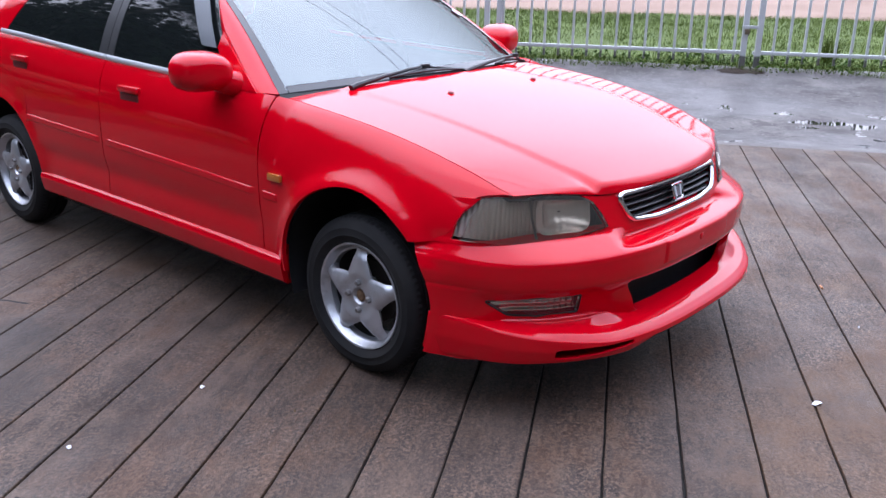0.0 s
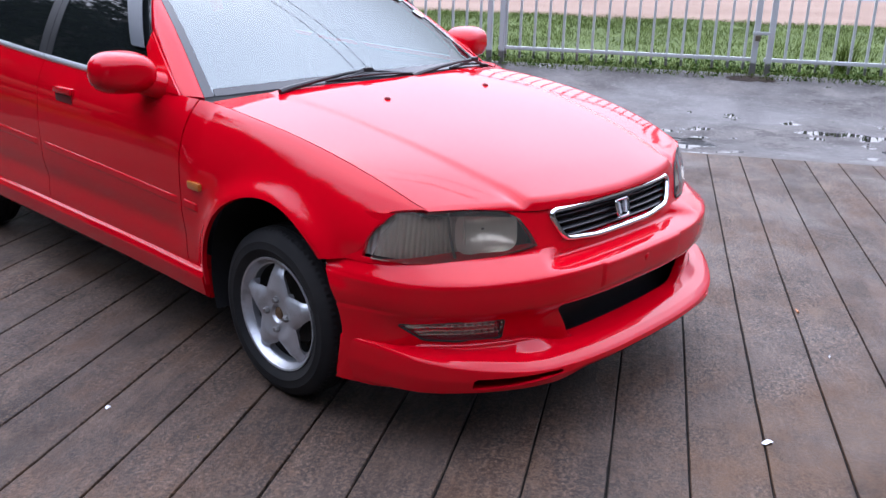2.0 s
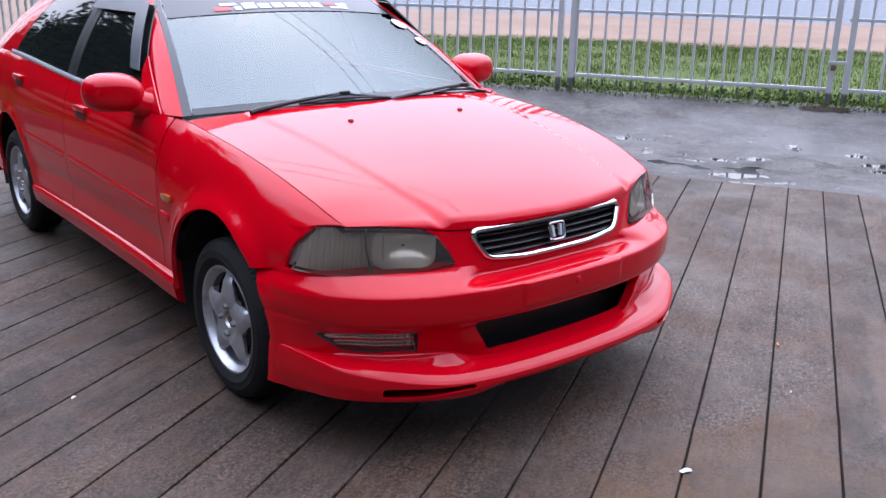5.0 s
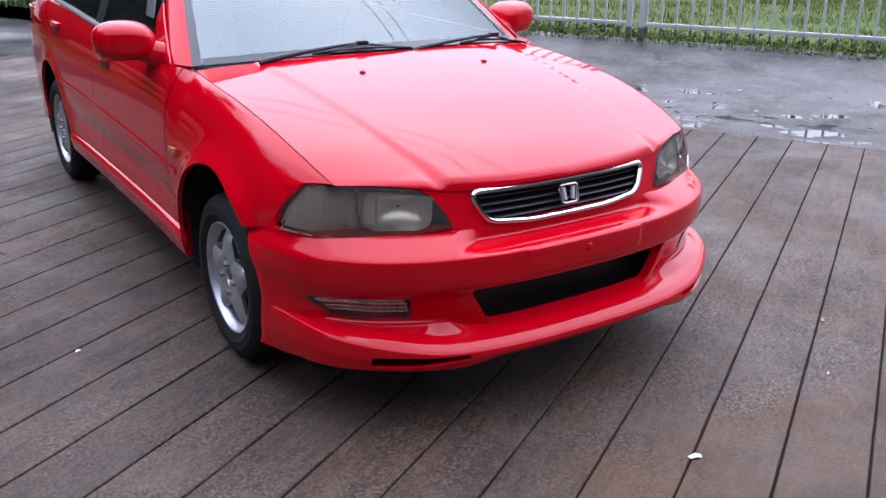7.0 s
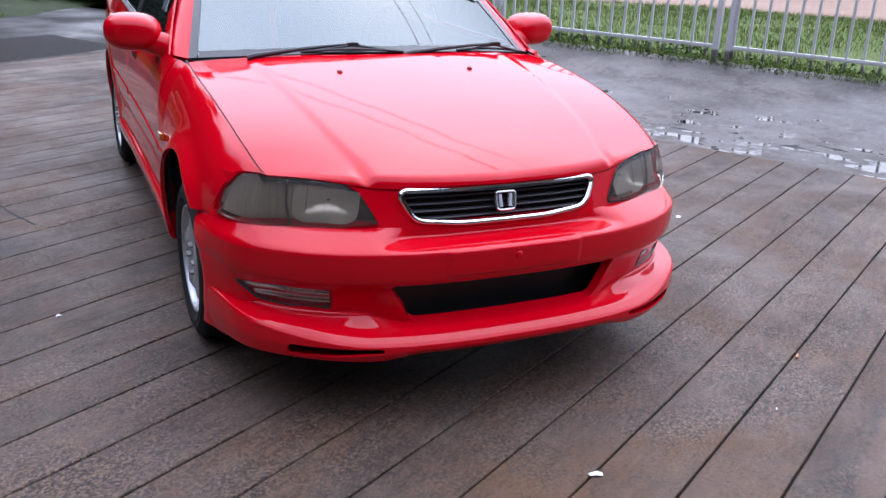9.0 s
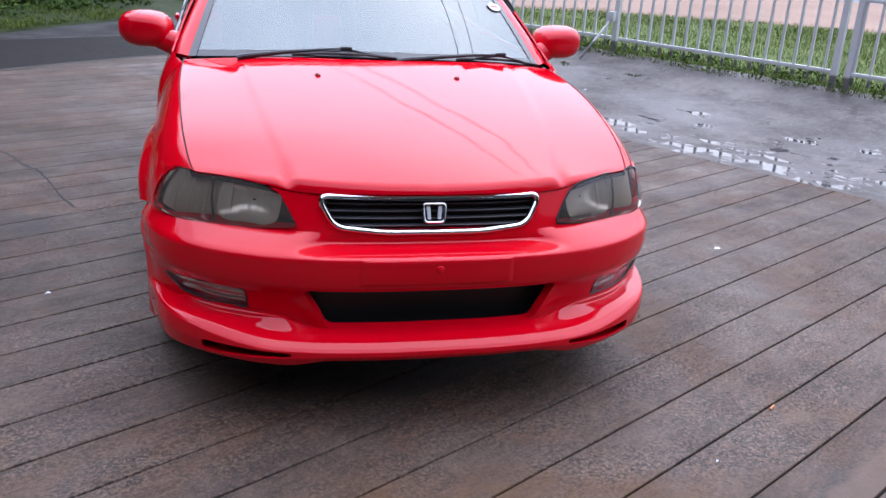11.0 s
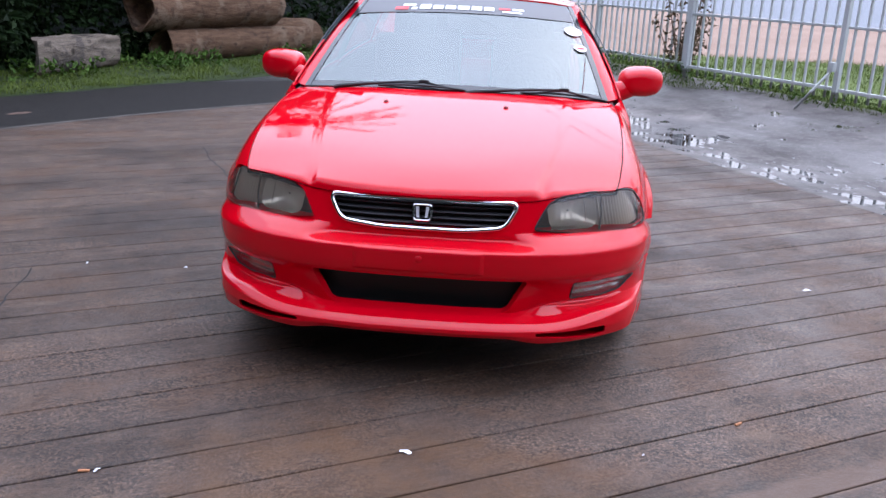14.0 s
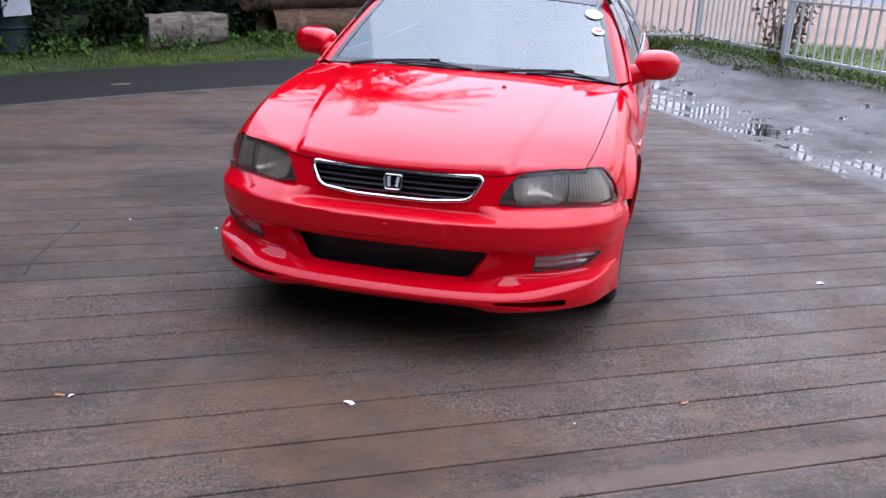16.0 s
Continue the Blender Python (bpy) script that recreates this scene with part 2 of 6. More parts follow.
def bark(name="weathered_log", dark=(0.038, 0.0213, 0.0122), mid=(0.114, 0.0646, 0.0365), pale=(0.1824, 0.1216, 0.076), flake=(0.1596, 0.114, 0.076)):
    m = material(name, mid, 0.85, Specular_IOR_Level=0.2)
    n = Nodes(m)
    long = n.place((1.0, 5.0, 5.0))
    flat = n.place()
    base = n.ramp(n.noise(long, 3.0, 6, 0.65), (0.25, dark), (0.55, mid), (0.8, pale))
    base = n.mix(n.grey(n.noise(flat, 3.5, 4), (0.52, 0.0), (0.6, 0.8)), base, flake)
    base = n.mix(n.grey(n.noise(flat, 5.0, 5), (0.58, 0.0), (0.66, 0.9)), base, tuple(1.1 * c for c in dark))
    n.to("Base Color", base)
    n.bump(n.noise(long, 9.0, 6, 0.7), 0.9, 0.03)
    return m


def painted_metal():
    m = material("silver_grey_painted_steel", (0.50, 0.53, 0.54), 0.42, 0.15)
    n = Nodes(m)
    p = n.world_place()
    spots = n.noise(p, 35.0, 5, 0.7)
    base = n.mix(n.noise(p, 3.0, 4), (0.45, 0.47, 0.465), (0.56, 0.58, 0.57))
    base = n.mix(n.grey(spots, (0.66, 0.0), (0.74, 0.85)), base, (0.1216, 0.0912, 0.0684))
    # the feet below the bottom rail are darker
    foot = n.put("SeparateXYZ", {"Vector": p}).outputs["Z"]
    n.to("Base Color", n.mix(n.grey(n.math("ADD", foot, n.math("MULTIPLY", spots, 0.04)), (0.425, 0.85), (0.445, 0.0)), base, (0.045, 0.040, 0.032)))
    n.to("Roughness", n.grey(spots, (0.4, 0.35), (0.7, 0.6)))
    return m


def tyre_rubber():
    m = material("tyre_rubber", (0.010, 0.010, 0.010), 0.75, Specular_IOR_Level=0.3)
    n = Nodes(m)
    p = n.place()
    dust = n.noise(p, 7.0, 5, 0.6)
    n.to("Base Color", n.mix(n.grey(dust, (0.4, 0.0), (0.8, 0.8)), (0.007, 0.007, 0.0075), (0.022, 0.020, 0.018)))
    n.bump(n.noise(p, 220.0, 2), 0.2, 0.002)
    return m


def rim_alloy():
    m = material("silver_alloy", (0.50, 0.51, 0.53), 0.36, 0.75)
    n = Nodes(m)
    p = n.place()
    grime = n.noise(p, 14.0, 5, 0.65)
    n.to("Base Color", n.mix(n.grey(grime, (0.52, 0.0), (0.75, 0.6)), (0.52, 0.53, 0.55), (0.22, 0.20, 0.18)))
    n.to("Roughness", n.grey(grime, (0.4, 0.3), (0.7, 0.5)))
    return m


def film_glass():
    """Windscreen glass with a reflecting film: half mirror, half clear grey."""
    m = bpy.data.materials.new("filmed_windscreen_glass")
    m.use_nodes = True
    t = m.node_tree
    t.nodes.clear()
    out, mix_ = t.nodes.new("ShaderNodeOutputMaterial"), t.nodes.new("ShaderNodeMixShader")
    gloss, clear = t.nodes.new("ShaderNodeBsdfGlossy"), t.nodes.new("ShaderNodeBsdfTransparent")
    gloss.inputs["Color"].default_value, gloss.inputs["Roughness"].default_value = (0.70, 0.775, 0.775, 1), 0.02
    clear.inputs["Color"].default_value = (0.42, 0.45, 0.47, 1)
    mix_.inputs["Fac"].default_value = 0.20
    t.links.new(clear.outputs["BSDF"], mix_.inputs[1])
    t.links.new(gloss.outputs["BSDF"], mix_.inputs[2])
    t.links.new(mix_.outputs["Shader"], out.inputs["Surface"])
    return m


RED = red_paint()
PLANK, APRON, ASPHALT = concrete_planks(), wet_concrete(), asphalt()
BARK, STEEL, RUBBER, ALLOY = bark(), painted_metal(), tyre_rubber(), rim_alloy()
CHROME = material("chrome", (0.78, 0.79, 0.80), 0.10, 1.0)
BRIGHT = material("bright_belt_metal", (0.62, 0.64, 0.66), 0.28, 0.35)
BLACK = material("black_plastic", (0.012, 0.012, 0.013), 0.45)
DARK = material("dark_cavity", (0.006, 0.006, 0.007), 0.8)
TRIM = material("black_rubber_trim", (0.02, 0.02, 0.022), 0.55)
FRIT = material("grey_black_frit", (0.035, 0.037, 0.040), 0.25)
WINDSCREEN = film_glass()
TINT = material("dark_tinted_glass", (0.008, 0.010, 0.010), 0.03, Specular_IOR_Level=0.5)

# ---- mesh helpers ----
class Skin(list):
    """Vertices that bring their own normals."""
    normals = ()


def mesh_from(name, verts, faces, mat, smooth=True, sharp=35):
    me = bpy.data.meshes.new(name)
    me.from_pydata([tuple(v) for v in verts], [], faces)
    me.validate()
    if isinstance(verts, Skin):
        me.polygons.foreach_set("use_smooth", [True] * len(me.polygons))
        me.normals_split_custom_set_from_vertices([tuple(n) for n in verts.normals])
    elif smooth:
        me.polygons.foreach_set("use_smooth", [True] * len(me.polygons))
        me.set_sharp_from_angle(angle=radians(sharp))
    me.materials.append(mat)
    me.update()
    return me


def put(name, verts, faces, mat, parent=None, label="", smooth=True, sharp=35):
    """Links one mesh object, under parent if there is one."""
    ob = new(name, mesh_from(name, verts, faces, mat, smooth, sharp))
    ob.parent = parent
    return tagged(ob, label) if label else ob


def part(name, bm, mat, parent=None, label="", smooth=True, sharp=35):
    me = bpy.data.meshes.new(name)
    bmesh.ops.recalc_face_normals(bm, faces=bm.faces)
    bm.to_mesh(me)
    bm.free()
    if smooth:
        me.polygons.foreach_set("use_smooth", [True] * len(me.polygons))
        me.set_sharp_from_angle(angle=radians(sharp))
    me.materials.append(mat)
    ob = new(name, me)
    ob.parent = parent
    return tagged(ob, label) if label else ob


def thing(name, label, category, at=(0, 0, 0), turn=0.0, group="", kind=""):
    ob = new(name)
    ob.empty_display_size = 0.1
    ob.matrix_world = pose(*at, 0, 0, turn)
    return tagged(ob, label, category, group, kind)


def box(bm, size, centre, turn=None, bevel=0.0):
    m = Matrix.Translation(centre) @ (turn.to_4x4() if turn else Matrix()) @ Matrix.Diagonal((*size, 1))
    geo = bmesh.ops.create_cube(bm, size=1.0, matrix=m)
    if bevel:
        edges = list({e for v in geo["verts"] for e in v.link_edges})
        bmesh.ops.bevel(bm, geom=edges, offset=bevel, segments=2, affect="EDGES", profile=0.6)
    return bm


def rod(bm, a, b, r0, r1=None, sides=10):
    """A tapered round bar from a to b."""
    a, b = Vector(a), Vector(b)
    turn = (b - a).to_track_quat("Z", "Y").to_matrix().to_4x4()
    bmesh.ops.create_cone(bm, cap_ends=True, segments=sides, radius1=r0, radius2=r0 if r1 is None else r1,
                          depth=(b - a).length, matrix=Matrix.Translation((a + b) / 2) @ turn)
    return bm


def smoothstep(a, b, x):
    t = np.clip((x - a) / (b - a), 0.0, 1.0)
    return t * t * (3 - 2 * t)


def spline(*knots):
    """A smooth function through (t, value) knots."""
    ts = np.array([k[0] for k in knots], float)
    vs = np.array([k[1] for k in knots], float)
    d = np.gradient(vs, ts)

    def at(t):
        t = min(max(t, ts[0]), ts[-1])
        i = min(int(np.searchsorted(ts, t, side="right")) - 1, len(ts) - 2)
        h = ts[i + 1] - ts[i]
        s = (t - ts[i]) / h
        return ((2 * s ** 3 - 3 * s ** 2 + 1) * vs[i] + (s ** 3 - 2 * s ** 2 + s) * h * d[i]
                + (-2 * s ** 3 + 3 * s ** 2) * vs[i + 1] + (s ** 3 - s ** 2) * h * d[i + 1])
    return at


# ---- the plot: a runs along the strips of the concrete, b across them ----
YARD = 30.0
CA, SA = math.cos(radians(YARD)), math.sin(radians(YARD))


def yard(a, b, z=0.0):
    return Vector((CA * a - SA * b, SA * a + CA * b, z))


SLAB_END, FENCE_A, FENCE_Z, STRIP = 4.0, 6.5, 0.30, 0.231


def lie(a, b):
    """Height of the ground: level slab, apron that climbs to the fence, level land beyond."""
    t = min(max((a - SLAB_END) / (FENCE_A - SLAB_END), 0.0), 1.0)
    return FENCE_Z * t ** 1.7


def slab_edge(a):
    """Where the strip concrete ends towards the lane, as b for a given a."""
    return 6.55 + 0.40 * a - 0.05 * a * a


def grid(name, a0, a1, b0, b1, step, mat, height, label, category):
    na, nb = max(2, int((a1 - a0) / step)), max(2, int((b1 - b0) / step))
    verts, faces = [], []
    for i in range(na + 1):
        for j in range(nb + 1):
            a, b = a0 + (a1 - a0) * i / na, b0 + (b1 - b0) * j / nb
            verts.append(yard(a, b, height(a, b)))
    for i in range(na):
        for j in range(nb):
            k = i * (nb + 1) + j
            faces.append((k, k + nb + 1, k + nb + 2, k + 1))
    return tagged(put(name, verts, faces, mat), label, category, kind="structure")


def ripple(x, y, scale, seed=0.0):
    return noise.fractal(Vector((x * scale, y * scale, seed)), 0.9, 2.0, 4)


# one sheet of land out to the horizon, a little below everything laid on it
SOIL = earth("reddish_laterite_soil", (0.21, 0.132, 0.092), (0.30, 0.205, 0.150), 0.5)
land_v = [(-900, -900, -0.10), (900, -900, -0.10), (900, 900, -0.10), (-900, 900, -0.10)]
tagged(put("ground", land_v, [(0, 1, 2, 3)], earth("dark_soil", (0.038, 0.0289, 0.0213), (0.076, 0.0608, 0.0456)), smooth=False),
       "dark damp soil reaching to the horizon", "ground", kind="structure")
# the far side of the fence: grass, a strip of red soil, a wet road
LAWN = earth("short_grass_ground", (0.055, 0.085, 0.012), (0.105, 0.145, 0.028), 1.5)


def lawn_end(b):
    """Where the grass gives way to bare soil, as a for a given b."""
    return 13.7 - 1.7 * smoothstep(4.0, 7.0, b) - 2.4 * smoothstep(6.8, 9.0, b) - 3.0 * smoothstep(8.7, 10.0, b) + 0.25 * ripple(b, 0, 0.8, 4)


grid("lawn", FENCE_A + 0.05, 13.95, -14, 30, 0.5, LAWN, lambda a, b: FENCE_Z - 0.01 + 0.03 * ripple(a, b, 0.7) * smoothstep(6.6, 7.5, a),
     "green grass ground behind the fence", "lawn")
grid("dirt_strip", 6.7, 22.5, -30, 40, 0.3, SOIL, lambda a, b: FENCE_Z + 0.012 * ripple(a, b, 0.5) + 0.13 * smoothstep(-0.4, 0.2, a - lawn_end(b)) - 0.10,
     "strip of reddish bare soil beyond the grass", "ground")
grid("road", 22.5, 500.0, -400, 400, 24.0, asphalt("pale_far_road", (0.155, 0.168, 0.183), (0.205, 0.218, 0.237), (0.85, 0.98), 0.10), lambda a, b: FENCE_Z - 0.01,
     "pale blue-grey road beyond the soil strip", "road")
# apron between the strips and the fence
grid("apron", SLAB_END + 0.004, FENCE_A + 0.05, -8, 9.1, 0.045, APRON,
     lambda a, b: (-0.07 if b > 7.0 and a < 4.0 + 1.25 * (b - 7.0) else 0.0) + lie(a, b) * (0.0 if b > 7.0 and a < 4.0 + 1.25 * (b - 7.0) else 1.0) - 0.002 + 0.003 * ripple(a, b, 1.25, 3.0) * smoothstep(4.0, 4.15, a) - 0.006 * smoothstep(4.0, 4.2, a) * (1 - smoothstep(4.7, 5.4, a)),
     "smooth grey wet concrete apron with puddles", "concrete")
# lane and verge on the other side
lane_v, lane_f = [], []
NA = 60
for i in range(NA + 1):
    a = -14 + 20.4 * i / NA
    e = slab_edge(max(min(a, 6.0), -4.5)) + 0.75 * min(a + 4.5, 0)
    for b in (e - 0.05, e + 9.0):
        lane_v.append(yard(a, b, -0.018))
for i in range(NA):
    lane_f.append((2 * i, 2 * i + 2, 2 * i + 3, 2 * i + 1))
tagged(put("lane", lane_v, lane_f, ASPHALT), "dark damp asphalt lane beside the concrete", "road", kind="structure")


# pale worn edge of the slab along the lane, and a patch of soil washed onto the lane
rim_v = []
for i in range(61):
    a = -4.4 + 8.2 * i / 60
    e = slab_edge(a) + 0.012 * noise.noise(Vector((a * 3, 0, 0)))
    rim_v += [yard(a, e - 0.055, 0.002), yard(a, e - 0.045, 0.006), yard(a, e + 0.02, 0.003), yard(a, e + 0.035, -0.03)]
tagged(put("slab_edging", rim_v, [(4 * i + j, 4 * i + 4 + j, 4 * i + 5 + j, 4 * i + 1 + j) for i in range(60) for j in range(3)], earth("pale_worn_concrete", (0.045, 0.040, 0.036), (0.100, 0.090, 0.080), 5.0)),
       "pale worn concrete edge along the lane", "edging", kind="structure")
ring = [(math.cos(t) * (0.34 + 0.1 * noise.noise(Vector((3 * math.cos(t), 3 * math.sin(t), 1)))), math.sin(t) * (0.16 + 0.06 * noise.noise(Vector((3 * math.cos(t), 3 * math.sin(t), 5)))), -0.0165) for t in [math.tau * i / 40 for i in range(40)]]
o = put("soil_patch", ring + [(0, 0, -0.008)], [(i, (i + 1) % 40, 40) for i in range(40)], earth("washed_brown_soil", (0.076, 0.0494, 0.038), (0.152, 0.0988, 0.076), 9.0))
o.matrix_world = pose(-4.56, 5.18, 0, 0, 0, 60)
tagged(o, "patch of brown soil washed onto the asphalt", "soil", kind="structure")


pad_v = []
for i in range(36):
    t = math.tau * i / 36
    k = 1 + 0.35 * noise.noise(Vector((2 * math.cos(t), 2 * math.sin(t), 9))) + 0.22 * noise.noise(Vector((7 * math.cos(t), 7 * math.sin(t), 5)))
    a, b = 6.36 + 0.085 * k * math.cos(t), -1.02 + 0.24 * k * math.sin(t)
    pad_v.append(yard(a, b, lie(a, b) + 0.003))
tagged(put("soil_patch", pad_v + [yard(6.36, -1.02, lie(6.36, -1.02) + 0.012)], [(i, (i + 1) % 36, 36) for i in range(36)], earth("dark_leaf_mould", (0.020, 0.014, 0.010), (0.060, 0.042, 0.030), 9.0)),
       "dark damp soil washed up before the gate post", "soil", kind="structure")

# ---- fence ----
def steel_bar_mesh(name, height, w):
    bm = bmesh.new()
    box(bm, (w, w, height), (0, 0, height / 2), bevel=0.003)
    me = bpy.data.meshes.new(name)
    bm.to_mesh(me)
    bm.free()
    me.materials.append(STEEL)
    return me


BAR = steel_bar_mesh("bar", 2.02, 0.024)
POST = steel_bar_mesh("post", 2.15, 0.055)


def fence_panel(a, b0, b1, turn, label, posts=(), gap=0.148):
    """Upright square bars on two rails. b runs along the panel from its foot."""
    f = thing("fence_panel", label, "fence", yard(a, b0, FENCE_Z), YARD + 90 + turn, "steel fence panels")
    length = b1 - b0
    n = int((length - 0.08) / gap)
    off = (length - n * gap) / 2
    for i in range(n + 1):
        o = new("bar", BAR)
        o.parent, o.location = f, (off + i * gap, 0, 0.045)
    for z, h in ((0.145, 0.035), (0.790, 0.030), (2.00, 0.030)):
        bm = bmesh.new()
        box(bm, (length - 0.03, 0.038, h), (length / 2, 0, z), bevel=0.005)
        part("rail", bm, STEEL, f)
    for p in posts:
        o = new("post", POST)
        o.parent, o.location = f, (p, 0, 0)
    return f


LOCKED = "silver-grey steel gate panel with upright bars"
fence_panel(FENCE_A, -6.10, -3.62, 0, LOCKED, (0.0,))
fence_panel(FENCE_A, -3.60, -1.11, 0, LOCKED, (2.43,))
fence_panel(FENCE_A, -1.03, 1.52, 0, LOCKED, (0.0, 2.5))
fence_panel(FENCE_A, 1.60, 4.02, 0, LOCKED, (0.0,))
fence_panel(FENCE_A + 0.05, 4.14, 6.38, 4, LOCKED, (-0.04, 2.22))
fence_panel(FENCE_A + 0.12, 6.62, 8.75, 0, "silver-grey steel fence panel with upright bars", (0.03, 2.12), 0.13)
fence_panel(FENCE_A + 0.10, 8.80, 10.6, 90, "silver-grey steel fence panel turning the corner", (1.78,), 0.13)
# latch of the locked gate and the stay of the other one
latch = thing("gate_latch", "grey steel slide latch with a padlock on the gate post", "latch", yard(FENCE_A - 0.05, -1.07, FENCE_Z + 0.40), YARD + 90)
bm = bmesh.new()
box(bm, (0.16, 0.02, 0.03), (0, 0, 0), bevel=0.004)
part("bolt", bm, STEEL, latch)
bm = bmesh.new()
box(bm, (0.05, 0.025, 0.055), (0.03, 0.025, -0.045), bevel=0.008)
part("padlock", bm, material("dull_brass", (0.20, 0.17, 0.12), 0.4, 0.8), latch)
stay = thing("gate_stay", "thin rusty steel stay leaning on the gate post", "stay", yard(FENCE_A - 0.03, 4.08, FENCE_Z), YARD + 90)
bm = bmesh.new()
rod(bm, (0.02, 0.0, 0.36), (0.14, 0.34, -0.07), 0.014)
part("bar", bm, STEEL, stay)
bm = bmesh.new()
box(bm, (0.07, 0.05, 0.10), (0.01, 0.03, 0.38), bevel=0.006)
part("bracket", bm, STEEL, stay)

# ---- the red car: x across, y from nose to tail, z up; its nose is at y = -0.15 ----
def sheet(fn, us, vs, cut=None, out=1.0, depth=0.014):
    """A panel fn(u, v) over a grid. cut(point) < 0 is cut away along a clean line; open edges are turned inwards by depth."""
    nu, nv = len(us), len(vs)
    uv = np.array([[(u, v) for v in vs] for u in us], float)
    pts = np.array([[fn(u, v) for v in vs] for u in us], float)
    grid_pts = pts.copy()
    keep = np.ones((nu, nv), bool)
    if cut:
        val = np.array([[cut(p) for p in row] for row in pts])
        keep = val >= 0
        solid = keep.copy()
        for i in range(nu):
            for j in range(nv):
                if solid[i, j]:
                    continue
                best = None
                for di, dj in ((1, 0), (-1, 0), (0, 1), (0, -1), (1, 1), (1, -1), (-1, 1), (-1, -1)):
                    a, b = i + di, j + dj
                    if 0 <= a < nu and 0 <= b < nv and solid[a, b]:
                        lo, hi = uv[i, j].copy(), np.array((us[a], vs[b]), float)
                        for _ in range(14):
                            mid = (lo + hi) / 2
                            if cut(fn(*mid)) < 0:
                                lo = mid
                            else:
                                hi = mid
                        p = np.array(fn(*hi))
                        d = np.linalg.norm(p - pts[i, j])
                        if best is None or d < best[0]:
                            best = (d, p, hi)
                if best:
                    pts[i, j], uv[i, j] = best[1], best[2]
                    keep[i, j] = True
    else:
        solid = keep
    du, dv = np.gradient(grid_pts, axis=0), np.gradient(grid_pts, axis=1)
    nrm = np.cross(du, dv)
    nrm /= np.maximum(np.linalg.norm(nrm, axis=2), 1e-12)[..., None]
    index, verts, skin = {}, Skin(), []
    for i in range(nu):
        for j in range(nv):
            if keep[i, j]:
                index[i, j] = len(verts)
                verts.append(pts[i, j])
                skin.append(nrm[i, j])
    faces = []
    for i in range(nu - 1):
        for j in range(nv - 1):
            c = ((i, j), (i + 1, j), (i + 1, j + 1), (i, j + 1))
            if all(keep[x] for x in c) and any(solid[x] for x in c):
                faces.append([index[x] for x in c])
    # turned-in edge
    normal = np.zeros((len(verts), 3))
    va = np.array(verts)
    for f in faces:
        n = np.cross(va[f[2]] - va[f[0]], va[f[3]] - va[f[1]])
        for k in f:
            normal[k] += n
    normal *= out / np.maximum(np.linalg.norm(normal, axis=1), 1e-9)[:, None]
    count = {}
    for f in faces:
        for k in range(4):
            e = (f[k], f[(k + 1) % 4])
            count[tuple(sorted(e))] = count.get(tuple(sorted(e)), []) + [e]
    if depth:
        for es in list(count.values()):
            if len(es) == 1:
                a, b = es[0]
                k = len(verts)
                verts += [va[b], va[a], va[a] - depth * normal[a], va[b] - depth * normal[b]]
                n = np.cross(verts[k + 2] - verts[k], verts[k + 3] - verts[k + 1])
                n /= max(np.linalg.norm(n), 1e-12)
                skin += [n] * 4
                faces.append([k, k + 1, k + 2, k + 3])
    verts.normals = skin
    return verts, faces


def mirror(geo):
    verts, faces = geo
    flipped = [(-v[0], v[1], v[2]) for v in verts]
    if isinstance(verts, Skin):
        flipped = Skin(flipped)
        flipped.normals = [(-n[0], n[1], n[2]) for n in verts.normals]
    return flipped, [f[::-1] for f in faces]


def line(a, b, n):
    return [a + (b - a) * i / n for i in range(n + 1)]


car = thing("car", "glossy red four-door saloon with body kit and smoked headlights, parked", "car")
FRONT, REAR, HUB = 0.697, 3.30, 0.288

# plan outline of the nose, by x and y for s from the middle (0) to the wheel arch (1)
NOSE_X = spline((0, 0), (0.2, 0.205), (0.38, 0.385), (0.54, 0.55), (0.68, 0.69), (0.80, 0.785), (0.90, 0.835), (1.0, 0.862), (1.06, 0.869))
NOSE_Y = spline((0, -0.145), (0.2, -0.139), (0.38, -0.115), (0.54, -0.062), (0.68, 0.022), (0.80, 0.125), (0.90, 0.24), (1.0, 0.38), (1.06, 0.462))


def nose(s, out, z):
    """A point of the nose's wrap, out metres outside its outline. s runs from -1 to 1."""
    t, h = abs(s), 0.004
    t0, t1 = max(t - h, 0), min(t + h, 1.06)
    dx, dy = NOSE_X(t1) - NOSE_X(t0), NOSE_Y(t1) - NOSE_Y(t0)
    if t < h:
        dx, dy = 1.0, 0.0
    l = math.hypot(dx, dy)
    x, y = NOSE_X(t) + out * dy / l, NOSE_Y(t) - out * dx / l
    return (x if s >= 0 else -x, y, z)


def arch_front(p):
    return math.hypot((p[1] - FRONT) * 0.985, p[2] - 0.335) - 0.349


def arch_flare(p):
    """1 on the rim of the front wheel arch, falling off round it."""
    return math.exp(-((arch_front(p) - 0.004) / 0.050) ** 2)


# bumper: how far its face stands out, by height
FACE = spline((0.18, -0.085), (0.24, -0.070), (0.30, -0.055), (0.34, -0.046), (0.38, -0.036), (0.415, -0.022), (0.440, -0.004), (0.47, 0.002), (0.51, 0.003),
              (0.528, 0.003), (0.5345, 0.001), (0.541, -0.006), (0.555, -0.029), (0.570, -0.056), (0.585, -0.087), (0.60, -0.125))


# under the grille the top is a narrow shelf with an upright face behind it
FACE_MID = spline((0.528, 0.003), (0.5345, 0.001), (0.5395, -0.007), (0.5430, -0.024), (0.5465, -0.050), (0.5495, -0.074), (0.555, -0.086), (0.570, -0.090), (0.60, -0.095))


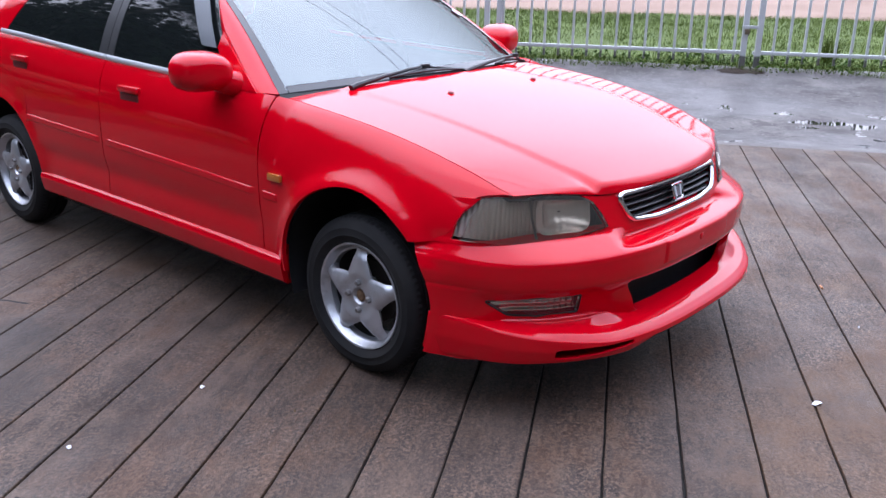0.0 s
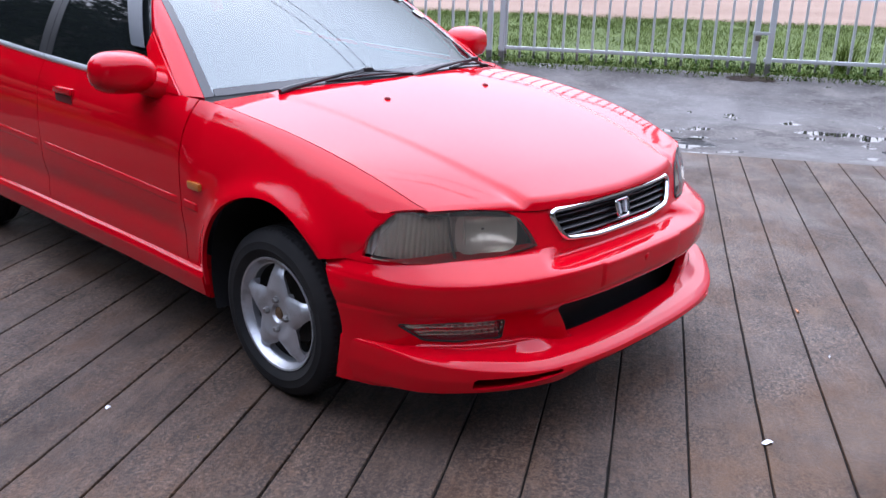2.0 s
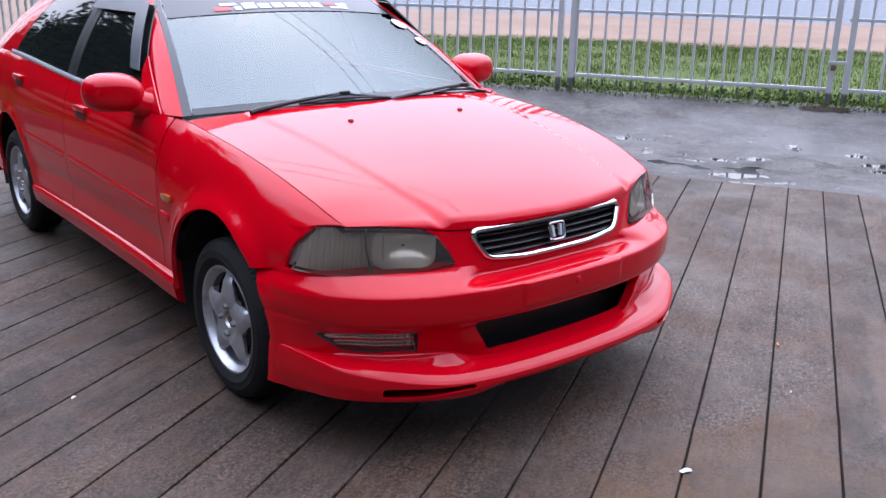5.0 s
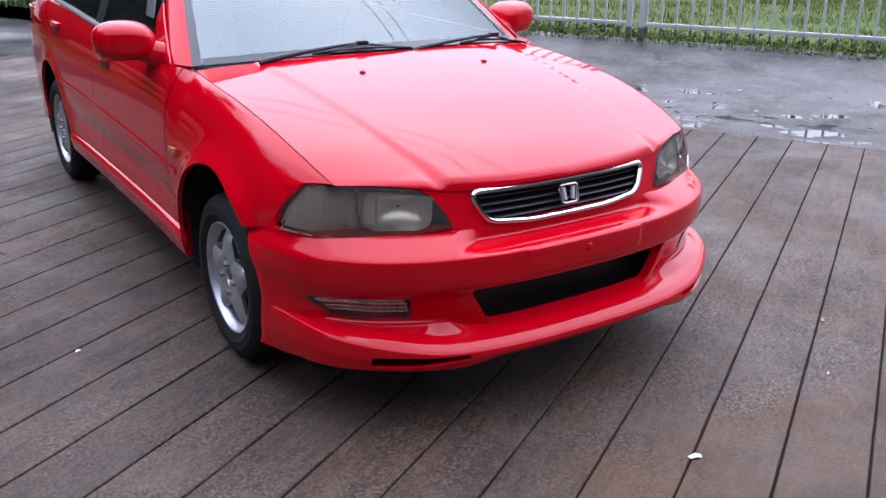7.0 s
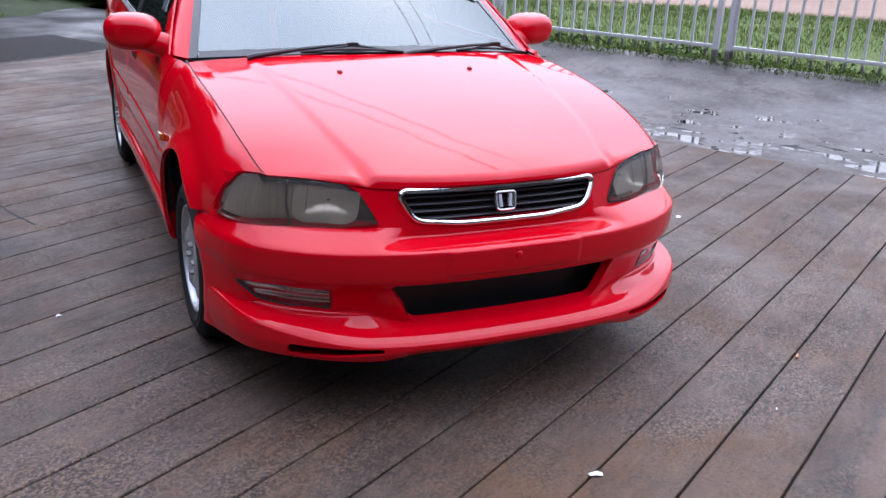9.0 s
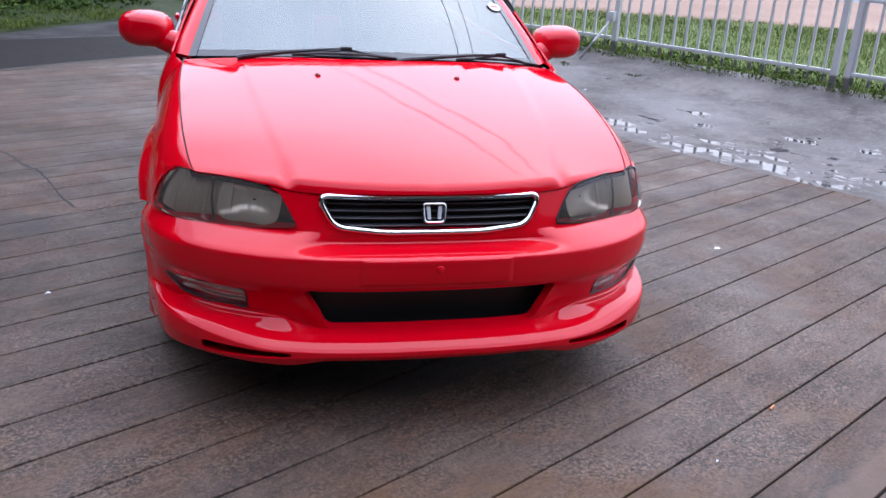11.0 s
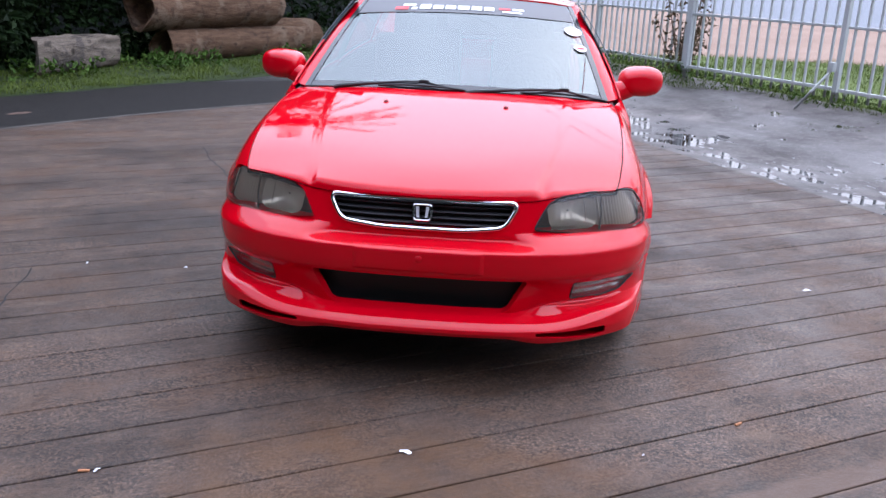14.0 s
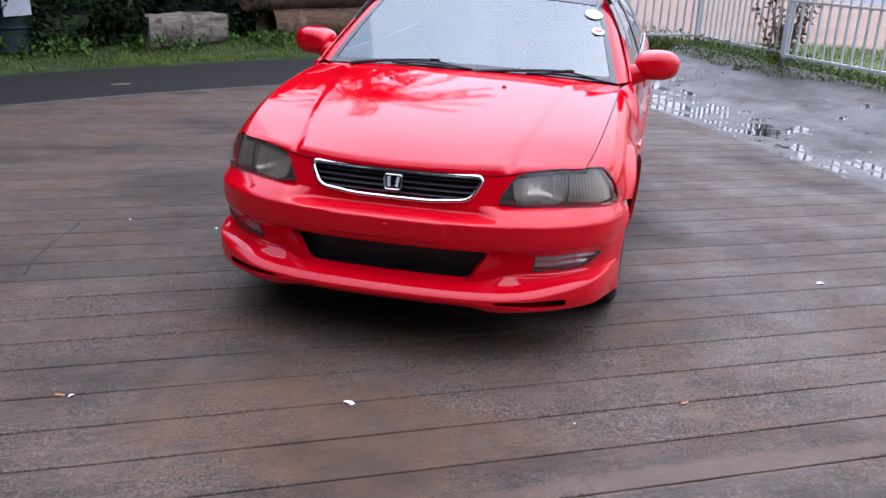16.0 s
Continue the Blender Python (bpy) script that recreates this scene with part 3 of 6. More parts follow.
def bumper(s, z, inward=0.0):
    t = abs(s)
    o = FACE(z) - inward
    if z > 0.528:
        o += (FACE_MID(z) - FACE(z)) * (1 - smoothstep(0.32, 0.45, t))
    side = smoothstep(0.74, 0.92, t)
    if z > 0.53:
        o *= 1 - 0.78 * smoothstep(0.60, 0.95, t)
        z = z - 0.012 * side * smoothstep(0.53, 0.58, z)
    if z < 0.44:
        o = o * (1 - 0.90 * side)
        mid = 1 - smoothstep(0.33, 0.46, t)
        o += mid * 0.020 * smoothstep(0.44, 0.36, z)
    o += 0.009 * smoothstep(0.66, 0.92, t) * smoothstep(0.36, 0.50, z) * (1 - 0.6 * smoothstep(0.94, 1.0, t))
    if t > 0.7:
        o += 0.015 * arch_flare(nose(s, o, z)) * (1 - smoothstep(0.48, 0.56, z))
    return nose(s, o, z)


def poly_sd(px, pz, pts, r=0.0):
    """Signed distance to a convex polygon in the plane, negative inside, corners rounded by r."""
    n = len(pts)
    area = sum(pts[i][0] * pts[(i + 1) % n][1] - pts[(i + 1) % n][0] * pts[i][1] for i in range(n))
    if area < 0:
        pts = pts[::-1]
    acc = []
    for i in range(n):
        (x0, z0), (x1, z1) = pts[i], pts[(i + 1) % n]
        l = math.hypot(x1 - x0, z1 - z0)
        acc.append(((px - x0) * (z1 - z0) - (pz - z0) * (x1 - x0)) / l + r)
    pos = [a for a in acc if a > 0]
    return (math.hypot(*sorted(pos)[-2:]) if len(pos) > 1 else max(acc)) - r


def bumper_at(x, z, inward=0.0):
    """A point of the bumper's face by x and z."""
    lo, hi = 0.0, 1.0
    for _ in range(24):
        m_ = (lo + hi) / 2
        if bumper(m_, z, inward)[0] < x:
            lo = m_
        else:
            hi = m_
    return bumper(lo, z, inward)


INTAKE = [(-0.325, 0.302), (-0.40, 0.432), (0.40, 0.432), (0.325, 0.302)]
FOG = [(0.552, 0.346), (0.563, 0.413), (0.69, 0.414), (0.802, 0.403), (0.742, 0.350), (0.67, 0.344)]
SLOT = [(0.425, 0.246), (0.44, 0.257), (0.692, 0.260), (0.692, 0.227), (0.60, 0.226)]


def bumper_cut(p):
    x, z = abs(p[0]), p[2]
    arch = arch_front(p)
    back = 0.450 - p[1]
    return min(poly_sd(p[0], z, INTAKE, 0.02), poly_sd(x, z, FOG, 0.008), arch, back)


zs = line(0.19, 0.44, 44) + line(0.4455, 0.60, 46)
put("front_bumper", *sheet(bumper, line(-1.06, 1.06, 318), zs, bumper_cut, 1.0, 0.03), RED, car)


def lip_out(t):
    return 0.052 - 0.016 * smoothstep(0.45, 0.72, t) - 0.032 * smoothstep(0.70, 0.93, t)


def lip(s, v):
    """Spoiler lip under the bumper: v = 0 at its root above, 1 under its bottom edge."""
    t = abs(s)
    o = lip_out(t)
    side = smoothstep(0.40, 0.58, t)
    root = 0.302 + 0.030 * smoothstep(0.34, 0.50, t) + 0.016 * smoothstep(0.8, 1, t)
    edge = 0.270 + 0.065 * smoothstep(0.42, 0.95, t)
    low = 0.226 - 0.020 * smoothstep(0.30, 0.44, t) - 0.014 * smoothstep(0.7, 1, t)
    slope = 1 - 0.85 * smoothstep(0.60, 0.82, t)
    pts = ((-0.075, root + 0.004 * side), (-0.041, root + 0.005 * side), (-0.037, root + 0.001 * side), (-0.035, root - 0.010 * side * slope), (0.1 * o - 0.010, edge + 0.027 * slope), (0.55 * o, edge + 0.014 * slope), (0.90 * o, edge + 0.001), (o + 0.003, edge - 0.008),
           (o + 0.004, (edge + low) / 2), (o - 0.006, low + 0.008), (o - 0.02, low), (-0.06, low + 0.012))
    f = v * (len(pts) - 1)
    i = min(int(f), len(pts) - 2)
    w = f - i
    a, b = pts[i], pts[i + 1]
    c = [a[k] + (b[k] - a[k]) * w for k in (0, 1)]
    return nose(s, c[0], c[1])


def lip_cut(p):
    x = abs(p[0])
    slot = poly_sd(x, p[2], SLOT, 0.006) if p[1] < 0.2 else 1
    return min(slot, arch_front(p) + 0.012)


put("front_lip", *sheet(lip, line(-1, 1, 260), line(0, 1, 64), lip_cut, -1.0, 0.007), RED, car)
# black mesh and cavities behind the openings
bm = bmesh.new()
box(bm, (1.1, 0.02, 0.26), (0, 0.0, 0.32))
part("intake_mesh", bm, BLACK, car, "black mesh behind the bumper opening")
for sx in (-1, 1):
    pts = [nose(sx * t, -0.05, z) for t in line(0.36, 0.9, 14) for z in (0.205, 0.26)]
    put("slot_backing", pts, [(2 * i, 2 * i + 2, 2 * i + 3, 2 * i + 1) for i in range(14)], DARK, car)


# nose panel: red surround of grille and headlights, above the bumper
def nose_in(t, z):
    return -0.096 + 0.080 * smoothstep(0.60, 0.95, t) - 0.28 * (z - 0.60)


def nose_panel(s, z):
    return nose(s, nose_in(abs(s), z), z)


# headlight outline on the wrap, by x and z
LAMP = [(0.405, 0.598), (0.425, 0.640), (0.455, 0.690), (0.50, 0.714), (0.60, 0.724), (0.735, 0.728), (0.772, 0.716), (0.812, 0.66), (0.835, 0.588), (0.70, 0.578), (0.55, 0.582)]


def lamp_sd(p):
    return poly_sd(abs(p[0]), p[2], LAMP, 0.004)


GRILLE = [(-0.300, 0.604), (-0.346, 0.692), (0.346, 0.692), (0.300, 0.604), (0.15, 0.590), (-0.15, 0.590)]


def nose_cut(p):
    top = HOOD_FRONT(abs(p[0])) - 0.004 - p[2]
    return min(lamp_sd(p), poly_sd(p[0], p[2], GRILLE, 0.03), top)


HOOD_FRONT = spline((0, 0.704), (0.2, 0.703), (0.34, 0.699), (0.42, 0.702), (0.47, 0.709), (0.55, 0.719), (0.70, 0.727), (0.80, 0.72))


# ---- bonnet ----
SEAM_X = spline((0.10, 0.680), (0.156, 0.701), (0.30, 0.728), (0.45, 0.742), (0.65, 0.752), (0.95, 0.758), (1.20, 0.750))
SEAM_Z = spline((-0.05, 0.675), (0.10, 0.712), (0.156, 0.730), (0.30, 0.782), (0.45, 0.824), (0.65, 0.864), (0.95, 0.900), (1.20, 0.918))
CROWN = spline((-0.10, 0.692), (-0.05, 0.714), (0.0, 0.734), (0.10, 0.769), (0.22, 0.803), (0.40, 0.846), (0.60, 0.886), (0.80, 0.921), (1.0, 0.951), (1.2, 0.976))


HOOD_EDGE = spline((0, -0.045), (0.2, -0.031), (0.34, -0.006), (0.42, 0.019), (0.5, 0.052), (0.55, 0.078), (0.6, 0.104), (0.65, 0.128), (0.7, 0.154), (0.76, 0.190))


def hood_front_y(x):
    """Front edge of the bonnet: over the grille, then back along the lamps."""
    x = abs(x)
    return HOOD_EDGE(x)


def hood_rear_y(x):
    return 0.985 + 0.28 * x * x


def hood(u, v):
    """u across from -1 to 1, v from front (0) to rear (1)."""
    y = 0.5
    for _ in range(6):
        x = u * SEAM_X(max(y, 0.10))
        y0, y1 = hood_front_y(x), hood_rear_y(x)
        y = y0 + (y1 - y0) * v
    a = abs(u)
    zc, zs_ = CROWN(y), SEAM_Z(y)
    z = zc + (zs_ - zc) * (0.55 * a ** 2 + 0.45 * a ** 3.2)
    crease = 0.612 + 0.115 * v
    d = y - y0
    # the middle stands proud of two creases
    tall = 0.0065 * (1 - 0.3 * v)
    z += tall * (1 - smoothstep(crease - 0.026, crease + 0.026, a))
    # hollow beside each crease where it meets the nose
    z -= 0.012 * math.exp(-((a - crease - 0.022) / 0.030) ** 2) * math.exp(-(d / 0.055) ** 2)
    # tight roll down to the front edge
    fz = HOOD_FRONT(abs(x))
    q = min(d / 0.021, 1.0)
    z = fz + (z - fz) * math.sqrt(max(0.0, 1 - (1 - q) ** 2))
    return (x, y, z)


# dark shut lines between bonnet and fenders
for sgn in (1, -1):
    v = [(sgn * (SEAM_X(y) + 0.00275 + dx), y, SEAM_Z(y) - 0.0025) for y in line(0.160, 1.19, 50) for dx in (-0.0052, 0.0052)]
    put("shut_line", v, [(2 * i, 2 * i + 1, 2 * i + 3, 2 * i + 2) for i in range(50)], DARK, car)
vs_h = [t ** 1.6 for t in line(0, 1, 70)]
put("bonnet", *sheet(hood, line(-1, 1, 130), vs_h, None, 1.0, 0.018), RED, car, "glossy red bonnet with two creases")
put("nose_panel", *sheet(nose_panel, line(-0.985, 0.985, 280), line(0.575, 0.735, 56), nose_cut, 1.0, 0.015), RED, car)

# ---- sides ----
WIDTH = spline((0.15, 0.775), (0.24, 0.812), (0.32, 0.838), (0.45, 0.858), (0.70, 0.866), (1.1, 0.872), (1.6, 0.866), (2.4, 0.864), (3.2, 0.866), (3.7, 0.850), (4.0, 0.825), (4.25, 0.775), (4.38, 0.70))
BELT_Z = spline((1.15, 0.925), (1.5, 0.930), (2.3, 0.948), (3.2, 0.985), (3.6, 0.99), (4.0, 0.985), (4.4, 0.955))
BELT_X = spline((1.15, 0.800), (1.5, 0.803), (2.3, 0.800), (3.2, 0.790), (3.8, 0.76), (4.4, 0.64))


def side(y, v):
    """The car's left flank: v = 0 at the sill, 1 at the bonnet seam or the belt line."""
    w = WIDTH(y)
    fender = 1 - smoothstep(1.08, 1.22, y)
    xt = BELT_X(max(y, 1.15)) * (1 - fender) + (SEAM_X(min(y, 1.2)) + 0.0055) * fender
    zt = BELT_Z(max(y, 1.15)) * (1 - fender) + SEAM_Z(min(y, 1.2)) * fender
    zm, zb = 0.60, 0.235
    if v < 0.45:
        f = v / 0.45
        z = zb + (zm - zb) * f
        x = w - 0.030 * (1 - f) ** 2
        x -= 0.012 * math.exp(-((z - 0.45) / 0.05) ** 2) * smoothstep(1.1, 1.3, y) * (1 - smoothstep(2.8, 3.0, y))
    else:
        f = (v - 0.45) / 0.55
        c = ((w, zm), (w + 0.004 - 0.004 * fender, zm + (0.55 - 0.17 * fender) * (zt - zm)),
             (xt + (w - xt) * (0.55 * fender + 0.70 * (1 - fender)), zt - 0.030 * fender - 0.06 * (1 - fender)), (xt, zt))
        g = 1 - f
        x = g ** 3 * c[0][0] + 3 * g * g * f * c[1][0] + 3 * g * f * f * c[2][0] + f ** 3 * c[3][0]
        z = g ** 3 * c[0][1] + 3 * g * g * f * c[1][1] + 3 * g * f * f * c[2][1] + f ** 3 * c[3][1]
    for hub, r0 in ((FRONT, 0.345), (REAR, 0.335)):
        r = math.hypot(y - hub, z - 0.335) - r0
        x += (0.031 if hub == FRONT else 0.013) * math.exp(-((r - 0.004) / 0.050) ** 2) * smoothstep(0.90, 0.62, z)
    return (x, y, z)


def arch_rear(p):
    return math.hypot((p[1] - REAR) * 0.985, p[2] - 0.330) - 0.345


def between(*parts_):
    return lambda p: min(f(p) for f in parts_)


def door_front_edge(z):
    return 1.195 - 0.025 * smoothstep(0.70, 0.95, z)


fender_cut = between(arch_front, lambda p: door_front_edge(p[2]) - 0.0030 - p[1], lambda p: p[2] - 0.300, lambda p: lamp_sd(p) - 0.004 if p[1] < 0.42 else 1,
                     lambda p: 1 if p[1] > 0.5 else p[2] - 0.580 + 0.02 * smoothstep(0.28, 0.45, p[1]))
front_door_cut = between(lambda p: p[1] - door_front_edge(p[2]) - 0.0030, lambda p: 2.3195 - p[1], lambda p: p[2] - 0.300)
rear_door_cut = between(lambda p: p[1] - 2.3255, lambda p: (3.02 + 0.55 * smoothstep(0.70, 0.99, p[2])) - p[1], lambda p: arch_rear(p) - 0.025, lambda p: p[2] - 0.300)
quarter_cut = between(lambda p: p[1] - (3.0245 + 0.55 * smoothstep(0.70, 0.99, p[2])) if arch_rear(p) > 0.025 or p[2] > 0.6 else (1 if p[1] > 2.9 else -1), arch_rear, lambda p: p[2] - 0.26)
PANELS = (
    ("front_fender", line(0.13, 1.23, 134), fender_cut),
    ("front_door", line(1.05, 2.34, 90), front_door_cut),
    ("rear_door", line(2.30, 3.60, 90), rear_door_cut),
    ("rear_quarter", line(2.85, 4.30, 90), quarter_cut),
)
vside = line(0, 0.45, 40) + line(0.457, 1.0, 60)
body_parts = {}
for name, us, cut in PANELS:
    geo = sheet(side, us, vside, cut, 1.0, 0.016)
    body_parts[name, 1] = put(name, *geo, RED, car)
    body_parts[name, -1] = put(name, *mirror(geo), RED, car)


# dark inner shell behind the shut lines
shell_cut = between(lambda p: arch_front(p) - 0.02, lambda p: arch_rear(p) - 0.02, lambda p: 1 if p[1] > 0.55 else p[2] - 0.62)
geo = sheet(lambda y, v: tuple(np.array(side(y, v)) - (0.020 * (0.4 + 0.6 * (v < 0.9)), 0, 0.012 * v)), line(0.45, 4.2, 110), line(0.02, 0.985, 30), shell_cut, 1.0, 0)
put("inner_shell", *geo, DARK, car)
put("inner_shell", *mirror(geo), DARK, car)
put("inner_shell", *sheet(lambda u, v: tuple(np.array(hood(u * 1.01, v)) - (0, -0.004, 0.020)), line(-1, 1, 40), line(0.0, 1, 24), None, 1.0, 0), DARK, car)

# sill skirts
def skirt(y, v):
    base = WIDTH(y) - 0.03
    flare = 0.005 * (1 - smoothstep(1.10, 1.45, y))
    pts = ((-0.035, 0.372), (0.000, 0.352), (0.028 + flare, 0.338), (0.036 + flare, 0.318), (0.030 + flare, 0.285), (0.022 + flare, 0.250), (0.010, 0.236), (-0.06, 0.240))
    f = v * (len(pts) - 1)
    i = min(int(f), len(pts) - 2)
    w = f - i
    o, z = (pts[i][k] * (1 - w) + pts[i + 1][k] * w for k in (0, 1))
    return (base + o, y, z)


geo = sheet(skirt, line(1.075, 2.955, 60), line(0, 1, 28), lambda p: min(arch_front(p) + 0.02, arch_rear(p) + 0.01), -1.0, 0.02)
put("side_skirt", *geo, RED, car)
put("side_skirt", *mirror(geo), RED, car)
cap = [skirt(1.0765, v) for v in line(0, 1, 14)] + [(0.79, 1.0765, 0.30)]
for flip in (lambda g: g, mirror):
    put("skirt_end", *flip((cap, [(i, i + 1, 15) for i in range(14)])), RED, car, smooth=False)

# rub strips on the doors, side marker lamps, door handles
AMBER = material("amber_plastic", (0.45, 0.13, 0.02), 0.25, Coat_Weight=1.0)


def flank_strip(y0, y1, z0, h, out, climb=0.022):
    def fn(y, v):
        z = z0 + climb * (y - y0)
        a = math.pi * v
        s = side(y, 0.45 * (z - h / 2 + h * v - 0.235) / 0.365)
        end = min((y - y0) / 0.012, (y1 - y) / 0.012, 1.0)
        return (s[0] + out * min(1, 2.2 * math.sin(a)) * max(end, 0) ** 0.5 - 0.001, y, z - h / 2 + h * v)
    return sheet(fn, line(y0, y1, 30), line(0, 1, 10), None, 1.0, 0.004)


for sgn in (1, -1):
    flip = (lambda g: g) if sgn > 0 else mirror
    for owner, y0, y1, z0 in (("front_fender", 1.09, 1.178, 0.568), ("front_door", 1.212, 2.30, 0.570), ("rear_door", 2.345, 3.03, 0.594)):
        put("rub_strip", *flip(flank_strip(y0, y1, z0, 0.034, 0.006)), RED, body_parts[owner, sgn])
    bm = bmesh.new()
    box(bm, (0.016, 0.070, 0.028), (sgn * 0.877, 1.094, 0.648), bevel=0.006)
    part("side_marker", bm, AMBER, body_parts["front_fender", sgn], "small amber side marker lamp")
    for owner, y0, z0 in (("front_door", 2.075, 0.828), ("rear_door", 3.065, 0.868)):
        zt = z0
        # flank position at that height
        best = min((abs(side(y0, v)[2] - zt), v) for v in line(0.45, 1, 80))[1]
        x0 = side(y0, best)[0]
        bm = bmesh.new()
        box(bm, (0.012, 0.160, 0.070), (sgn * (x0 - 0.002), y0, zt), bevel=0.005)
        h = part("door_handle", bm, RED, body_parts[owner, sgn])
        # flat plate, its darker red painted as the shade of the handle's hollow
        bm = bmesh.new()
        box(bm, (0.004, 0.140, 0.030), (sgn * (x0 + 0.0045), y0, zt - 0.012), bevel=0.0015)
        part("recess", bm, material("deep_red_shadow_gap", (0.10, 0.004, 0.006), 0.5), h)
        bm = bmesh.new()
        box(bm, (0.018, 0.150, 0.026), (sgn * (x0 + 0.006), y0, zt + 0.022), bevel=0.006)
        part("flap", bm, RED, h)


# ---- cabin ----
def screen(u, v):
    """The windscreen: u across, v from base to top."""
    b = (0.742 * u, 1.015 + 0.205 * u * u, 0.955 - 0.039 * u * u)
    t = (0.560 * u, 1.800 + 0.085 * u * u, 1.355 - 0.030 * u * u)
    bow = 0.022 * math.sin(math.pi * v)
    return tuple(b[k] + (t[k] - b[k]) * v + bow * (0, -0.35, 0.8)[k] for k in range(3))


put("windscreen", *sheet(screen, line(-0.985, 0.985, 50), line(0.015, 0.985, 30), None, 1.0, 0.006), WINDSCREEN, car, "pale reflecting windscreen with dark sun strip")


def inset(fn, d):
    def at(u, v):
        e = 1e-3
        p = np.array(fn(u, v))
        n = np.cross(np.array(fn(u + e, v)) - p, np.array(fn(u, v + e)) - p)
        return tuple(p - d * n / np.linalg.norm(n))
    return at


glassy = inset(screen, -0.003)
for name, us, vs_ in (("frit", line(-0.995, -0.955, 3), line(0, 1, 30)), ("frit", line(0.955, 0.995, 3), line(0, 1, 30)), ("frit", line(-0.95, 0.95, 40), line(0.0, 0.045, 3))):
    put(name, *sheet(glassy, us, vs_, None, 1.0, 0.002), FRIT, car)
STRIP_FILM = material("dark_sun_strip", (0.050, 0.055, 0.062), 0.35)
strip = put("sun_strip", *sheet(glassy, line(-0.945, 0.945, 40), line(0.775, 0.985, 6), None, 1.0, 0.001), STRIP_FILM, car, "dark sun strip with pale lettering and a red mark")
WHITE_INK, RED_INK = material("white_vinyl", (0.75, 0.76, 0.78), 0.4), material("red_vinyl", (0.60, 0.02, 0.03), 0.4)
INK = inset(screen, -0.006)
for u0, u1, v0, v1, ink in ((-0.62, -0.50, 0.80, 0.84, RED_INK), (-0.56, -0.44, 0.85, 0.875, WHITE_INK), (-0.47, -0.42, 0.80, 0.835, WHITE_INK), (-0.40, -0.30, 0.81, 0.87, WHITE_INK), (-0.28, -0.19, 0.81, 0.86, WHITE_INK),
                            (-0.17, -0.08, 0.81, 0.86, WHITE_INK), (-0.06, 0.04, 0.81, 0.86, WHITE_INK), (0.06, 0.15, 0.81, 0.86, WHITE_INK), (0.17, 0.26, 0.81, 0.86, WHITE_INK),
                            (0.30, 0.40, 0.835, 0.86, RED_INK), (0.42, 0.52, 0.835, 0.86, WHITE_INK), (0.33, 0.50, 0.80, 0.822, WHITE_INK)):
    put("lettering_bar", *sheet(INK, line(u0, u1, 3), line(v0, v1, 2), None, 1.0, 0.0005), ink, strip)
for u0, v0, r, ink, name in ((0.905, 0.655, 0.042, WHITE_INK, "round_sticker"), (0.918, 0.47, 0.030, material("pale_paper", (0.60, 0.60, 0.58), 0.5), "round_sticker")):
    cx = np.array(INK(u0, v0))
    ex = np.array(INK(u0 + 0.02, v0)) - cx
    ey = np.array(INK(u0, v0 + 0.02)) - cx
    ex, ey = ex / np.linalg.norm(ex), ey / np.linalg.norm(ey)
    ring = [cx + r * (1.15 * math.cos(a) * ex + math.sin(a) * ey) for a in line(0, 2 * math.pi, 24)[:-1]]
    d = put(name, ring, [list(range(24))], ink, car, smooth=False)
    if r < 0.032:
        k = np.cross(ex, ey) * 0.001
        q = [cx + k + 0.7 * r * ex * i + 0.22 * r * ey * j for i, j in ((-1, -1), (1, -1), (1, 1), (-1, 1))]
        put("printed_bar", q, [(0, 1, 2, 3)], RED_INK, d, smooth=False)


def roof_rail(y):
    t = min(max((y - 1.80) / 1.55, -0.2), 1.1)
    return 0.590 - 0.010 * t + 0.035 * t * (1 - t), 1.318 + 0.10 * t * (1 - t) - 0.02 * t


# windows: dark glass in the upper flank, leaning in
def upper(y, v):
    """Upper flank between the belt line (v = 0) and the roof rail (v = 1). y is taken at the belt."""
    bx, bz = BELT_X(y), BELT_Z(y)
    yt = 1.80 + (y - 1.30) * (1.35 / 2.25) if y < 3.55 else 3.15 + 0.3 * (y - 3.55)
    yt = max(yt, 1.78)
    rx, rz = roof_rail(yt)
    bow = 0.020 * math.sin(math.pi * v)
    return (bx + (rx - bx) * v + bow, y + (yt - y) * v, bz + (rz - bz) * v)


def at_y(y, v):
    """Upper flank at a true y."""
    lo, hi = 1.0, 4.2
    for _ in range(24):
        m_ = (lo + hi) / 2
        if upper(m_, v)[1] < y:
            lo = m_
        else:
            hi = m_
    return upper(lo, v)


